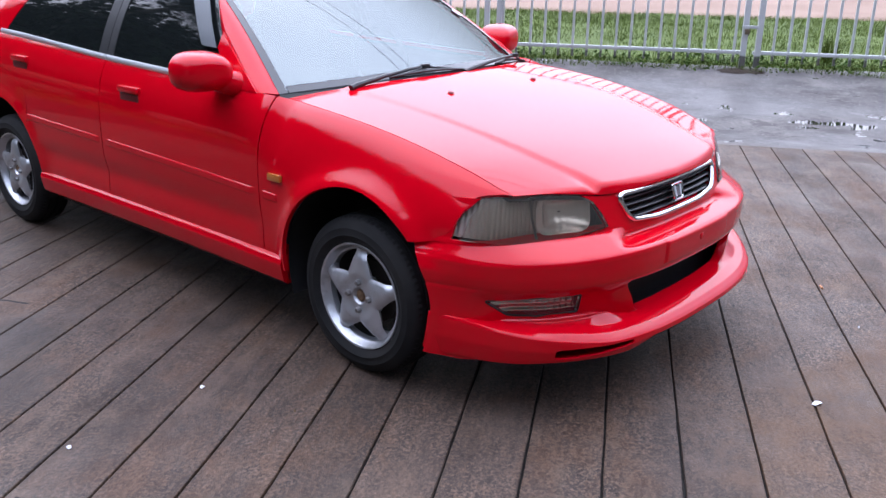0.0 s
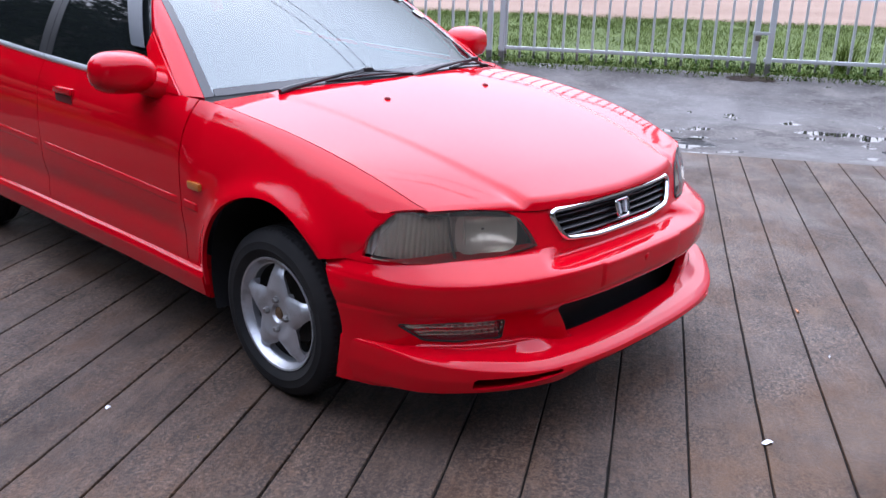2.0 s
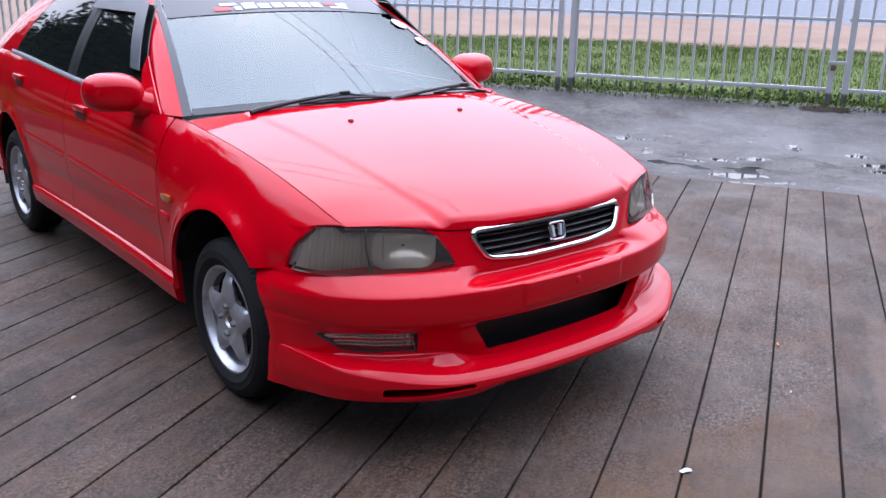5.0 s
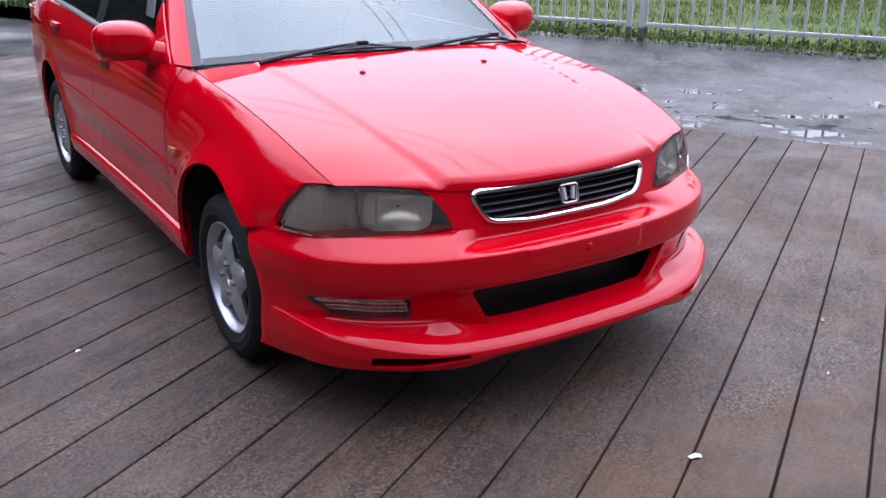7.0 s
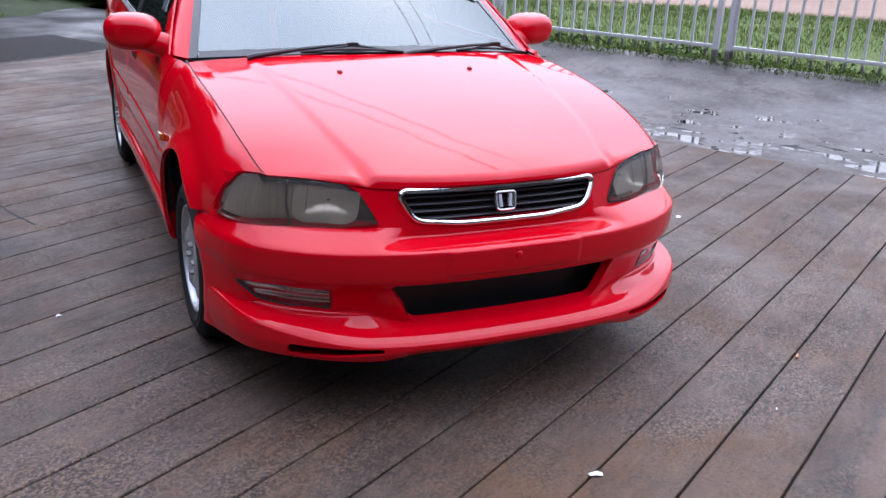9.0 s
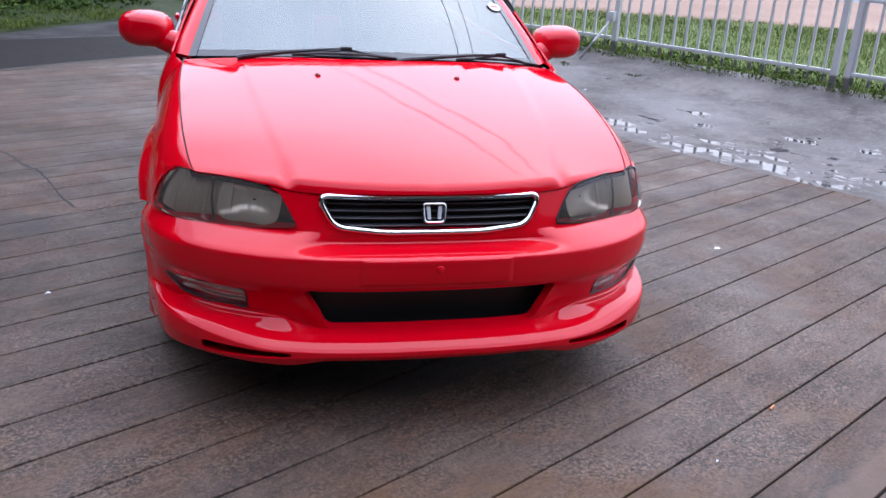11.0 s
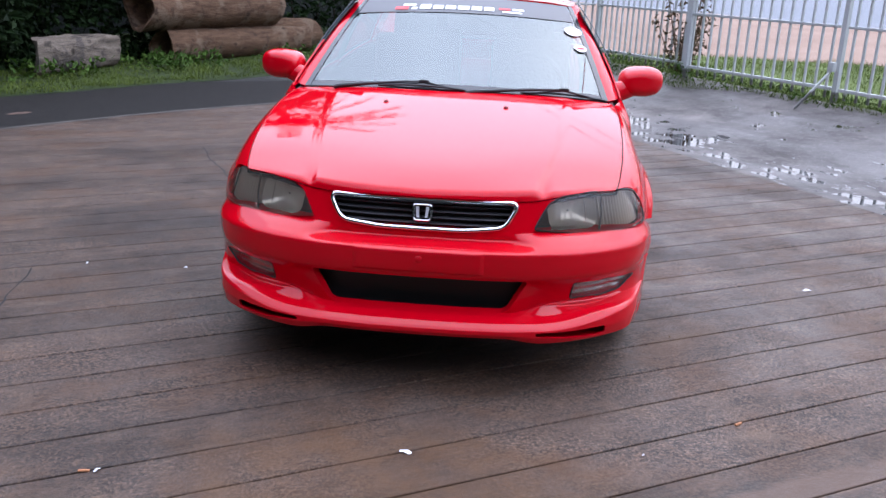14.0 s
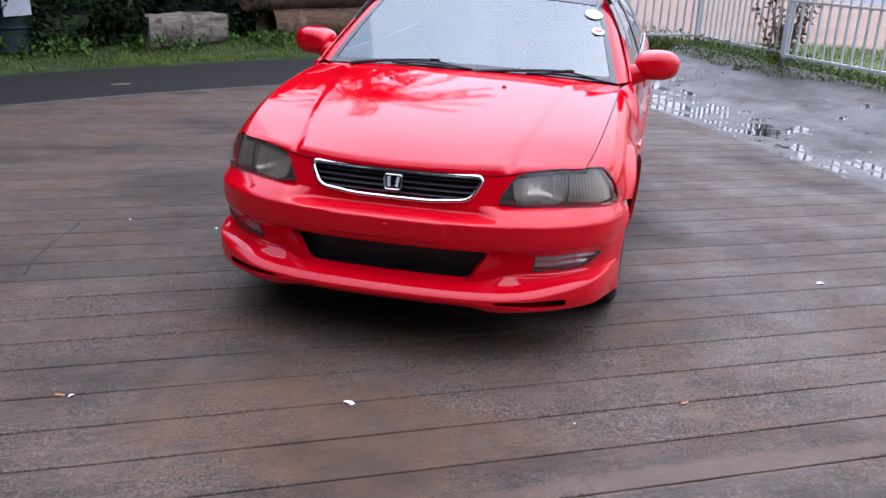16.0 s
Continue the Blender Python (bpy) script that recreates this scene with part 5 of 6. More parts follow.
TYRE = tyre_mesh()
RIMFACE = mesh_from("rim", *sheet(rim_face, line(0, 2 * math.pi, 240), line(0.0, 0.173, 46), rim_cut, -1.0, 0.022), ALLOY)
BARREL = mesh_from("rim_lip", *lathe([(0.170, 0.054), (0.175, 0.058), (0.180, 0.070), (0.186, 0.079), (0.192, 0.081), (0.193, 0.076), (0.188, 0.066), (0.183, 0.060)], 96), ALLOY)
# the barrel behind the spokes takes a darker alloy than the face
WELL = mesh_from("barrel", *lathe([(0.176, 0.050), (0.170, 0.02), (0.160, -0.02), (0.172, -0.07)], 64), material("grimy_dark_alloy", (0.03, 0.028, 0.026), 0.7))
BRAKE = mesh_from("brake_disc", *lathe([(0.0, 0.0), (0.115, 0.0), (0.118, -0.01), (0.0, -0.012)], 48), material("rusty_dark_steel", (0.05, 0.04, 0.035), 0.6, 0.6))
CAP = mesh_from("hub_cap", *lathe([(0.0, 0.068), (0.017, 0.068), (0.0215, 0.064), (0.0225, 0.050), (0.0, 0.050)], 32), earth("rusty_brown_cap", (0.10, 0.055, 0.03), (0.19, 0.12, 0.07), 60.0, 0.6))
NUT = mesh_from("lug_nut", *lathe([(0.0, 0.021), (0.008, 0.020), (0.0115, 0.013), (0.0125, 0.0), (0.0, -0.002)], 6), material("dull_nut_steel", (0.28, 0.27, 0.26), 0.4, 0.8), sharp=20)
for x, y, facing in ((-0.770, FRONT, -1), (0.770, FRONT, 1), (-0.765, REAR, -1), (0.765, REAR, 1)):
    w = wheel_at(x, y, facing, "silver five-spoke alloy wheel with a worn black tyre")
    for me in (TYRE, RIMFACE, BARREL, WELL, BRAKE, CAP):
        o = new(me.name, me)
        o.parent = w
    for k in range(4):
        a = radians(45 + 90 * k + 45)
        o = new("lug_nut", NUT)
        o.parent, o.location = w, (0.068, 0.051 * math.cos(a), 0.051 * math.sin(a))

# wheel wells, floor pan, cabin floor
for sgn in (1, -1):
    for hub in (FRONT, REAR):
        prof = [(hub + 0.375 * math.cos(a), 0.33 + 0.375 * math.sin(a)) for a in line(-0.35, math.pi + 0.35, 24)]
        v = [(sgn * x, y, z) for y, z in prof for x in (0.52, 0.845)]
        f = [(2 * i, 2 * i + 2, 2 * i + 3, 2 * i + 1) for i in range(24)]
        f.append([2 * i for i in range(25)])
        put("wheel_liner", v, f, DARK, car)
bm = bmesh.new()
box(bm, (1.02, 4.0, 0.06), (0, 2.2, 0.205))
box(bm, (1.62, 1.75, 0.05), (0, 2.0, 0.232))
part("floor_pan", bm, DARK, car)
bm = bmesh.new()
box(bm, (1.02, 0.9, 0.30), (0, 0.52, 0.42))
part("engine_block", bm, DARK, car)
# added out of sight under the nose to deepen the shade below the lip
tray = [nose(t, -0.03, z) for z in (0.222, 0.234) for t in line(-0.96, 0.96, 40)]
put("undertray", tray, [list(range(41)), list(range(81, 40, -1))] + [(i, 41 + i, 41 + (i + 1) % 41, (i + 1) % 41) for i in range(41)], DARK, car, smooth=False)
# cabin: dashboard, wheel, seats
CLOTH = earth("dark_grey_cloth", (0.03, 0.03, 0.033), (0.05, 0.05, 0.053), 30.0, 0.9)
put("dashboard", *sheet(lambda u, v: (0.70 * u, 1.22 + 0.24 * u * u * 0.3 + 0.42 * v, 0.905 - 0.015 * u * u - 0.03 * v - 0.28 * v ** 6), line(-1, 1, 20), line(0, 1, 16), None, 1.0, 0.02), CLOTH, car)
ring = [(0.36 + 0.18 * math.cos(a), 1.78 + 0.06 * math.sin(a), 0.90 + 0.17 * math.sin(a)) for a in line(0, 2 * math.pi, 32)[:-1]]
put("steering_wheel", *ring_tube(ring, 0.014, 8), BLACK, car)
for x in (-0.36, 0.36):
    for y in (2.25, 3.02):
        bm = bmesh.new()
        box(bm, (0.50, 0.52, 0.18), (x, y - 0.12, 0.46), bevel=0.05)
        box(bm, (0.48, 0.16, 0.62), (x, y + 0.18, 0.80), Euler((radians(-14), 0, 0)).to_matrix(), bevel=0.05)
        box(bm, (0.26, 0.10, 0.18), (x, y + 0.26, 1.13), Euler((radians(-10), 0, 0)).to_matrix(), bevel=0.04)
        part("seat", bm, CLOTH, car)

# ---- growth ----
def leaf_mesh(name, spots, mat, bend=0.25):
    """Many small folded leaves: spots are (place, way it points, length, width)."""
    verts, faces = [], []
    for p, d, l, w in spots:
        p, d = Vector(p), Vector(d).normalized()
        s = d.cross(Vector((random.uniform(-1, 1), random.uniform(-1, 1), random.uniform(-1, 1)))).normalized()
        u = s.cross(d)
        k = len(verts)
        mid = p + d * l * 0.45
        verts += [p, mid + s * w / 2 + u * w * bend, p + d * l - u * l * 0.12, mid - s * w / 2 + u * w * bend, mid]
        faces += [(k, k + 1, k + 4), (k + 1, k + 2, k + 4), (k + 2, k + 3, k + 4), (k + 3, k, k + 4)]
    return mesh_from(name, verts, faces, mat, False)


def blades(name, spots, mat):
    """Grass: spots are (place, height, lean)."""
    verts, faces = [], []
    for p, h, lean in spots:
        p = Vector(p)
        a = random.uniform(0, math.tau)
        s = Vector((math.cos(a), math.sin(a), 0)) * (0.003 + 0.010 * h)
        q = Vector((math.cos(a + 1.6), math.sin(a + 1.6), 0)) * lean * h
        k = len(verts)
        verts += [p - s, p + s, p + q * 0.35 + Vector((0, 0, h * 0.6)) + s * 0.6, p + q * 0.35 + Vector((0, 0, h * 0.6)) - s * 0.6, p + q + Vector((0, 0, h))]
        faces += [(k, k + 1, k + 2, k + 3), (k + 3, k + 2, k + 4)]
    return mesh_from(name, verts, faces, mat, False)


rnd = random.uniform
GRASS = leafy("grass_green", (0.075, 0.112, 0.014), (0.165, 0.215, 0.038))
TALL = leafy("tall_grass_green", (0.062, 0.096, 0.012), (0.130, 0.178, 0.030))
WEED = leafy("weed_green", (0.038, 0.0836, 0.0106), (0.114, 0.19, 0.0304))
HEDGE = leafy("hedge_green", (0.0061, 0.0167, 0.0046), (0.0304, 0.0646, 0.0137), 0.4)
CANOPY = leafy("canopy_green", (0.0076, 0.019, 0.0053), (0.0274, 0.0532, 0.0122), 0.45)
BROWN = leafy("dry_brown_leaves", (0.076, 0.0471, 0.0198), (0.228, 0.1596, 0.0836), 0.7)
PALE_BARK = bark("pale_flaking_log", (0.0418, 0.0342, 0.0274), (0.19, 0.1558, 0.1216), (0.2736, 0.228, 0.1824), (0.076, 0.0669, 0.0608))

# lawn behind the fence: short in front, taller towards the soil strip
spots = []
for _ in range(80000):
    a, b = rnd(6.56, 13.9), rnd(-6, 13)
    if a > lawn_end(b) + rnd(-0.5, 0.2) or ripple(a, b, 1.7, 15) < rnd(-1.0, -0.1):
        continue
    spots.append((yard(a, b, FENCE_Z - 0.01), rnd(0.02, 0.065) * (1 + 0.7 * ripple(a, b, 1.1, 5)) + 0.008, rnd(0.3, 1.3)))
tagged(new("lawn_grass", blades("lawn_grass", spots, GRASS)), "bright green grass behind the fence", "grass", kind="stuff")
spots = []
for _ in range(42000):
    a, b = rnd(8.6, 13.9), rnd(-6, 13)
    if a < lawn_end(b) - rnd(0, 0.3) and ripple(a, b, 0.6, 9) + (a - 11.0) * 0.25 > rnd(-0.1, 0.5):
        spots.append((yard(a, b, FENCE_Z - 0.01), rnd(0.03, 0.085), rnd(0.4, 1.3)))
tagged(new("tall_grass", blades("tall_grass", spots, TALL)), "taller dark green grass at the back of the lawn", "grass", kind="stuff")
# weeds along the foot of the fence
spots = []
for _ in range(3600):
    b = rnd(-6, 10.5)
    thick = 0.18 + 0.22 * max(0.0, ripple(b, 0, 0.8, 2)) + 0.45 * smoothstep(5.2, 6.2, b)
    a = FENCE_A + rnd(-0.10 - 0.6 * thick, 0.25)
    if rnd(0, 1) < 0.35 + 0.65 * smoothstep(-0.2, 0.4, ripple(a, b, 1.6, 7)) + 0.3 * smoothstep(5, 6, b):
        h = rnd(0.01, 0.10) * (1 + 0.7 * smoothstep(5.2, 6.2, b))
        spots.append((yard(a, b, lie(min(a, FENCE_A), b) + h), (rnd(-1, 1), rnd(-1, 1), rnd(-0.1, 0.9)), rnd(0.03, 0.07), rnd(0.015, 0.035)))
tagged(new("weeds", leaf_mesh("weeds", spots, WEED)), "low green weeds along the foot of the fence", "weeds", kind="stuff")
spots = []
for _ in range(20000):
    b = rnd(-6, 10.5)
    a = FENCE_A + rnd(-0.14 - 0.30 * smoothstep(5.0, 6.2, b) - 0.12 * max(0.0, ripple(b, 0, 1.2, 2)), 0.5)
    spots.append((yard(a, b, lie(min(a, FENCE_A), b) - 0.01), rnd(0.02, 0.065), rnd(0.4, 1.4)))
tagged(new("fence_grass", blades("fence_grass", spots, GRASS)), "grass growing through the foot of the fence", "grass", kind="stuff")
# one tall arching grass clump behind the locked gate
spots = [(yard(6.95 + rnd(-0.08, 0.08), -1.95 + rnd(-0.08, 0.08), FENCE_Z), rnd(0.18, 0.42), rnd(0.3, 0.9)) for _ in range(90)]
tagged(new("grass_clump", blades("grass_clump", spots, GRASS)), "arching bright green grass clump behind the fence", "grass")


# dry shrub by the gate post
def shrub():
    t = thing("shrub", "half-dry brown leaved shrub beside the gate post", "shrub", yard(FENCE_A + 0.22, 6.82, FENCE_Z - 0.02))
    bm = bmesh.new()
    tips = []
    for i in range(16):
        a, r = rnd(0, math.tau), rnd(0.12, 0.48)
        top = Vector((r * math.cos(a), r * math.sin(a), rnd(0.7, 1.65)))
        foot = Vector((rnd(-0.05, 0.05), rnd(-0.05, 0.05), -0.05))
        m_ = foot.lerp(top, 0.5) + Vector((rnd(-0.04, 0.04), rnd(-0.04, 0.04), 0))
        rod(bm, foot, m_, 0.010, 0.007, 6)
        rod(bm, m_, top, 0.007, 0.003, 5)
        tips.append((foot, m_, top))
    part("stem", bm, material("dry_stem", (0.12, 0.08, 0.05), 0.8), t)
    sp = []
    for foot, m_, top in tips:
        for _ in range(48):
            q = foot.lerp(m_, rnd(0.2, 1)) if rnd(0, 1) < 0.35 else m_.lerp(top, rnd(0, 1))
            sp.append((q + Vector((rnd(-0.07, 0.07), rnd(-0.07, 0.07), rnd(-0.05, 0.05))), (rnd(-1, 1), rnd(-1, 1), rnd(-1.2, 0.2)), rnd(0.05, 0.10), rnd(0.02, 0.045)))
    o = new("leaves", leaf_mesh("leaves", sp, BROWN))
    o.parent = t


shrub()

# ---- verge across the lane: s along it, n away from the lane ----
VO, VD, VN = Vector((-4.5, 7.2, 0)), Vector((0.542, 0.840, 0)), Vector((-0.840, 0.542, 0))


def verge(s, n, z=0.0):
    return VO + VD * s + VN * n + Vector((0, 0, z))


def verge_edge(s):
    return 0.12 * noise.noise(Vector((s * 0.9, 3, 0))) + 0.05 * noise.noise(Vector((s * 4, 8, 0)))


vv, vf = [], []
for i in range(121):
    s = -14 + 26 * i / 120
    for n, z in ((verge_edge(s), -0.020), (verge_edge(s) + 0.10, 0.012), (1.2, 0.035), (2.6, 0.10), (9.0, 0.3)):
        vv.append(verge(s, n, z + 0.015 * noise.noise(Vector((s, n, 4)))))
for i in range(120):
    for j in range(4):
        k = i * 5 + j
        vf.append((k, k + 5, k + 6, k + 1))
tagged(put("verge", vv, vf, earth("mossy_soil", (0.0106, 0.0182, 0.0053), (0.0342, 0.0532, 0.0122), 3.5)), "grassy verge of damp soil across the lane", "ground", kind="structure")
spots = []
for _ in range(52000):
    s, n = rnd(-6.5, 5.5), abs(rnd(-0.02, 1.35)) ** 1.5 * 1.3
    n += verge_edge(s)
    if ripple(s, n, 1.6, 44) < rnd(-0.55, 0.30):
        continue
    if n < 0.1 and rnd(0, 1) < 0.5:
        continue
    spots.append((verge(s, n, 0.01 + 0.03 * min(n, 1.2)), rnd(0.015, 0.05) * (1 + 0.9 * max(0, ripple(s, n, 1.5, 6))) + 0.08 * smoothstep(1.5, 2.4, n) * rnd(0, 1), rnd(0.3, 1.3)))
tagged(new("verge_grass", blades("verge_grass", spots, GRASS)), "short green grass on the verge", "grass", kind="stuff")
spots = []
for _ in range(7000):
    s = rnd(-9, 8)
    n = 0.75 + abs(random.gauss(0, 0.55))
    if ripple(s, n, 0.9, 12) > rnd(-0.3, 0.5):
        spots.append((verge(s, n, rnd(0.03, 0.22)), (rnd(-1, 1), rnd(-1, 1), rnd(-0.2, 1)), rnd(0.05, 0.12), rnd(0.03, 0.06)))
tagged(new("verge_weeds", leaf_mesh("verge_weeds", spots, WEED)), "leafy weeds round the logs on the verge", "weeds", kind="stuff")


def log_shape(length, r, seed, flat=0.0, hollow=0.0, skew=0.0, square=2.0):
    """A weathered log along x, resting on z = 0: uneven, with broken ends."""
    n, m_ = 44, 36
    verts, faces = [], []
    for i in range(n + 1):
        t = i / n
        for j in range(m_):
            a = math.tau * j / m_
            q = Vector((t * length * 1.3, math.cos(a), math.sin(a) + seed))
            rr = r * (1 + 0.10 * noise.noise(q * 1.3) + 0.05 * noise.noise(q * 4.5) - 0.06 * t)
            x = t * length + (0.10 * r * noise.noise(Vector((a * 1.2, seed, i))) if i in (0, n) else 0) + (0.05 * math.sin(a * 2 + seed) * (1 if i in (0, n) else 0))
            rr *= (abs(math.cos(a)) ** square + abs(math.sin(a)) ** square) ** (-1 / square)
            z = rr * math.sin(a)
            x += skew * rr * math.cos(a) * (1 - t)
            if flat:
                z = min(z, r * flat + 0.03 * noise.noise(Vector((t * 5, a, seed + 3))))
            verts.append((x, rr * math.cos(a), r + z))
    for i in range(n):
        for j in range(m_):
            faces.append((i * m_ + j, i * m_ + (j + 1) % m_, (i + 1) * m_ + (j + 1) % m_, (i + 1) * m_ + j))
    for i, sx in ((0, 1), (n, -1)):
        if hollow and i == 0:
            for q, dx in ((0.86, 0.015), (0.82, hollow)):
                k = len(verts)
                for j in range(m_):
                    x, y, z = verts[j]
                    verts.append((x + dx, y * q, r + (z - r) * q))
                p = 0 if q == 0.86 else k - m_
                faces += [(p + j, k + j, k + (j + 1) % m_, p + (j + 1) % m_) for j in range(m_)]
            faces.append(list(range(k, k + m_)))
            continue
        k = len(verts)
        for j in range(m_):
            x, y, z = verts[i * m_ + j]
            verts.append((x + sx * 0.03, y * 0.72, r + (z - r) * 0.72))
        c = len(verts)
        verts.append((verts[i * m_][0] + sx * 0.03, 0, r))
        for j in range(m_):
            faces.append((i * m_ + j, k + j, k + (j + 1) % m_, i * m_ + (j + 1) % m_))
            faces.append((k + j, c, k + (j + 1) % m_))
    return verts, faces


def log_at(name, label, place, turn, *shape, lift=0.0, mat=BARK):
    o = put(name, *log_shape(*shape), mat)
    o.matrix_world = pose(place.x, place.y, place.z + lift, 0, 0, turn)
    return tagged(o, label, "log", "felled logs on the verge")


log_at("log", "short split log with pale flaking bark on the grass", Vector((-5.75, 7.70, 0.03)), 74, 1.22, 0.265, 2.0, 0.66, 0.0, 0.93, 4.0, mat=PALE_BARK)
log_at("log", "thick weathered brown log lying on the grass", Vector((-4.87, 9.58, 0.03)), 64, 3.1, 0.245, 5.0, 0.0, 0.6)
log_at("log", "thick weathered log resting on another log", Vector((-5.10, 9.32, 0.03)), 64, 2.75, 0.30, 9.0, 0.0, 0.3, lift=0.455)
log_at("log", "weathered brown log lying behind the others", verge(2.6, 2.0, 0.06), 60, 2.6, 0.28, 14.0)

# hedge behind the logs
spots = []
for i in range(40000):
    s, h = (rnd(-14, 8), rnd(0, 1) ** 1.1 * 3.0) if i < 29000 else (rnd(-3.5, 3.5), rnd(0, 1.6))
    n = 2.35 - 1.05 * smoothstep(0.6, -0.7, s) + 0.5 * ripple(s, h, 0.8, 20) + abs(random.gauss(0, 0.35)) - 0.10 * h
    if ripple(s * 1.3, h * 1.3, 0.9, 31) < rnd(-0.75, 0.1) or (-2.25 < s < -1.75 and n < 1.55 and h < 1.0 and rnd(0, 1) < 0.8):
        continue
    spots.append((verge(s, n, 0.08 + h), (rnd(-1, 1) + 0.5, rnd(-1, 1) - 0.6, rnd(-1, 0.5)), rnd(0.09, 0.20), rnd(0.05, 0.10)))
hedge = thing("hedge", "dense dark green hedge of broad leaves behind the logs", "hedge", verge(0, 3.4, 0.08))
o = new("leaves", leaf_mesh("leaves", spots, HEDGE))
o.parent, o.matrix_parent_inverse = hedge, hedge.matrix_world.inverted()
bm = bmesh.new()
for i in range(46):
    s = -14 + 22 * i / 45 + rnd(-0.1, 0.1)
    rod(bm, verge(s, 2.9, 0.0), verge(s + rnd(-0.4, 0.4), 2.8 + rnd(-0.3, 0.3), rnd(1.4, 3.0)), 0.022, 0.008, 6)
o = part("stem", bm, material("dark_twig", (0.045, 0.032, 0.022), 0.8), hedge)
o.matrix_parent_inverse = hedge.matrix_world.inverted()
# near-black wall behind the hedge closes the view
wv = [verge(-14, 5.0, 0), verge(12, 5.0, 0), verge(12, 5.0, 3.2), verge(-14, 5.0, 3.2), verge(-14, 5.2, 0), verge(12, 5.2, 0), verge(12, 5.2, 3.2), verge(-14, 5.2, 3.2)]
tagged(put("wall_west", wv, [(0, 1, 2, 3), (5, 4, 7, 6), (3, 2, 6, 7), (0, 3, 7, 4), (1, 5, 6, 2)], earth("mossy_dark_wall", (0.006, 0.008, 0.007), (0.016, 0.020, 0.018), 1.5), smooth=False), "near-black wall behind the hedge", "wall", kind="structure")
# dark green drum with a pale sheet on it, in the hedge
drum = thing("drum", "dark green metal drum in front of the hedge", "drum", verge(-1.98, 1.45, 0.06))
v, f = lathe([(0.0, 0.0), (0.27, 0.0), (0.285, 0.02), (0.27, 0.05), (0.268, 0.28), (0.285, 0.30), (0.268, 0.32), (0.266, 0.58), (0.285, 0.60), (0.268, 0.62), (0.27, 0.86), (0.285, 0.88), (0.0, 0.87)], 36)
put("body", [(y, z, x) for x, y, z in v], f, earth("dark_green_metal", (0.005, 0.014, 0.014), (0.013, 0.027, 0.026), 5.0, 0.5), drum)
sheet_v = [verge(-2.12, 1.13, 0.50), verge(-1.80, 1.13, 0.52), verge(-1.82, 1.14, 0.95), verge(-2.14, 1.14, 0.95)]
sheet_v += [p + VN * 0.012 for p in sheet_v]
o = put("panel", sheet_v, [(0, 1, 2, 3), (7, 6, 5, 4), (0, 4, 5, 1), (1, 5, 6, 2), (2, 6, 7, 3), (3, 7, 4, 0)], earth("dirty_white_board", (0.3192, 0.3344, 0.3496), (0.4712, 0.4864, 0.5016), 6.0), drum, "dirty white board", smooth=False)
o.matrix_parent_inverse = drum.matrix_world.inverted()


# ---- trees round the yard ----
def tree(place, height, spread, label, seed):
    rr = random.Random(seed)
    t = thing("tree", label, "tree", place, rr.uniform(0, 360), "broadleaf trees round the yard")
    bm = bmesh.new()
    top = Vector((rr.uniform(-0.3, 0.3), rr.uniform(-0.3, 0.3), height * 0.55))
    rod(bm, (0, 0, -0.1), top * 0.5, 0.20, 0.15, 10)
    rod(bm, top * 0.5, top, 0.15, 0.10, 10)
    clumps = []
    for i in range(26):
        a, e = rr.uniform(0, math.tau), rr.uniform(-0.35, 1.2)
        l = spread * rr.uniform(0.45, 1.0)
        tip = top + Vector((l * math.cos(a) * math.cos(e), l * math.sin(a) * math.cos(e), 0.8 * l * math.sin(e) + rr.uniform(-0.9, 0.4)))
        rod(bm, top * rr.uniform(0.6, 1.0), tip, 0.06, 0.02, 6)
        clumps.append((tip, rr.uniform(0.7, 1.4)))
    part("trunk", bm, material("grey_trunk", (0.09, 0.07, 0.055), 0.85), t)
    sp = []
    for c, r in clumps:
        for _ in range(230):
            d = Vector((rr.gauss(0, 1), rr.gauss(0, 1), rr.gauss(0, 0.8))).normalized()
            p = c + d * r * rr.uniform(0.4, 1.15)
            sp.append((p, d + Vector((0, 0, -0.5)), rr.uniform(0.22, 0.42), rr.uniform(0.16, 0.28)))
    o = new("crown", leaf_mesh("crown", sp, CANOPY))
    o.parent = t
    return t


first = tree(verge(-6.0, 6.6, 0.1), 8.5, 3.6, "tall dark green broadleaf tree with a dense crown", 11)
second = tree(verge(0.5, 6.8, 0.1), 9.5, 3.8, "tall dark green broadleaf tree with a dense crown", 12)
# copies given by Vector stand unseen behind the camera, added to block low sky
for src, p, turn in ((second, verge(-3.2, 7.4, 0.1), 100), (first, verge(3.6, 7.0, 0.1), 200), (second, verge(6.8, 8.0, 0.1), 300), (first, verge(10.0, 9.0, 0.1), 77), (second, verge(-9.5, 6.4, 0.1), 40), (first, verge(-12.5, 3.0, 0.1), 10), (second, verge(-4.6, 4.3, 0.1), 222), (first, verge(-8.0, 3.6, 0.1), 310), (first, Vector((-9.5, -5.5, -0.1)), 160), (second, Vector((-6.2, -11.6, -0.1)), 15), (second, Vector((-13.5, -6.5, -0.1)), 70), (first, Vector((-11.5, -9.5, -0.1)), 130),
                     (second, Vector((-8.8, -11.8, -0.1)), 250), (first, Vector((-3.2, -12.0, -0.1)), 310), (second, Vector((0.4, -12.2, -0.1)), 20), (first, Vector((3.8, -12.0, -0.1)), 95), (second, Vector((7.4, -12.2, -0.1)), 180)):
    copy_thing(src, pose(p.x, p.y, p.z, 0, 0, turn))
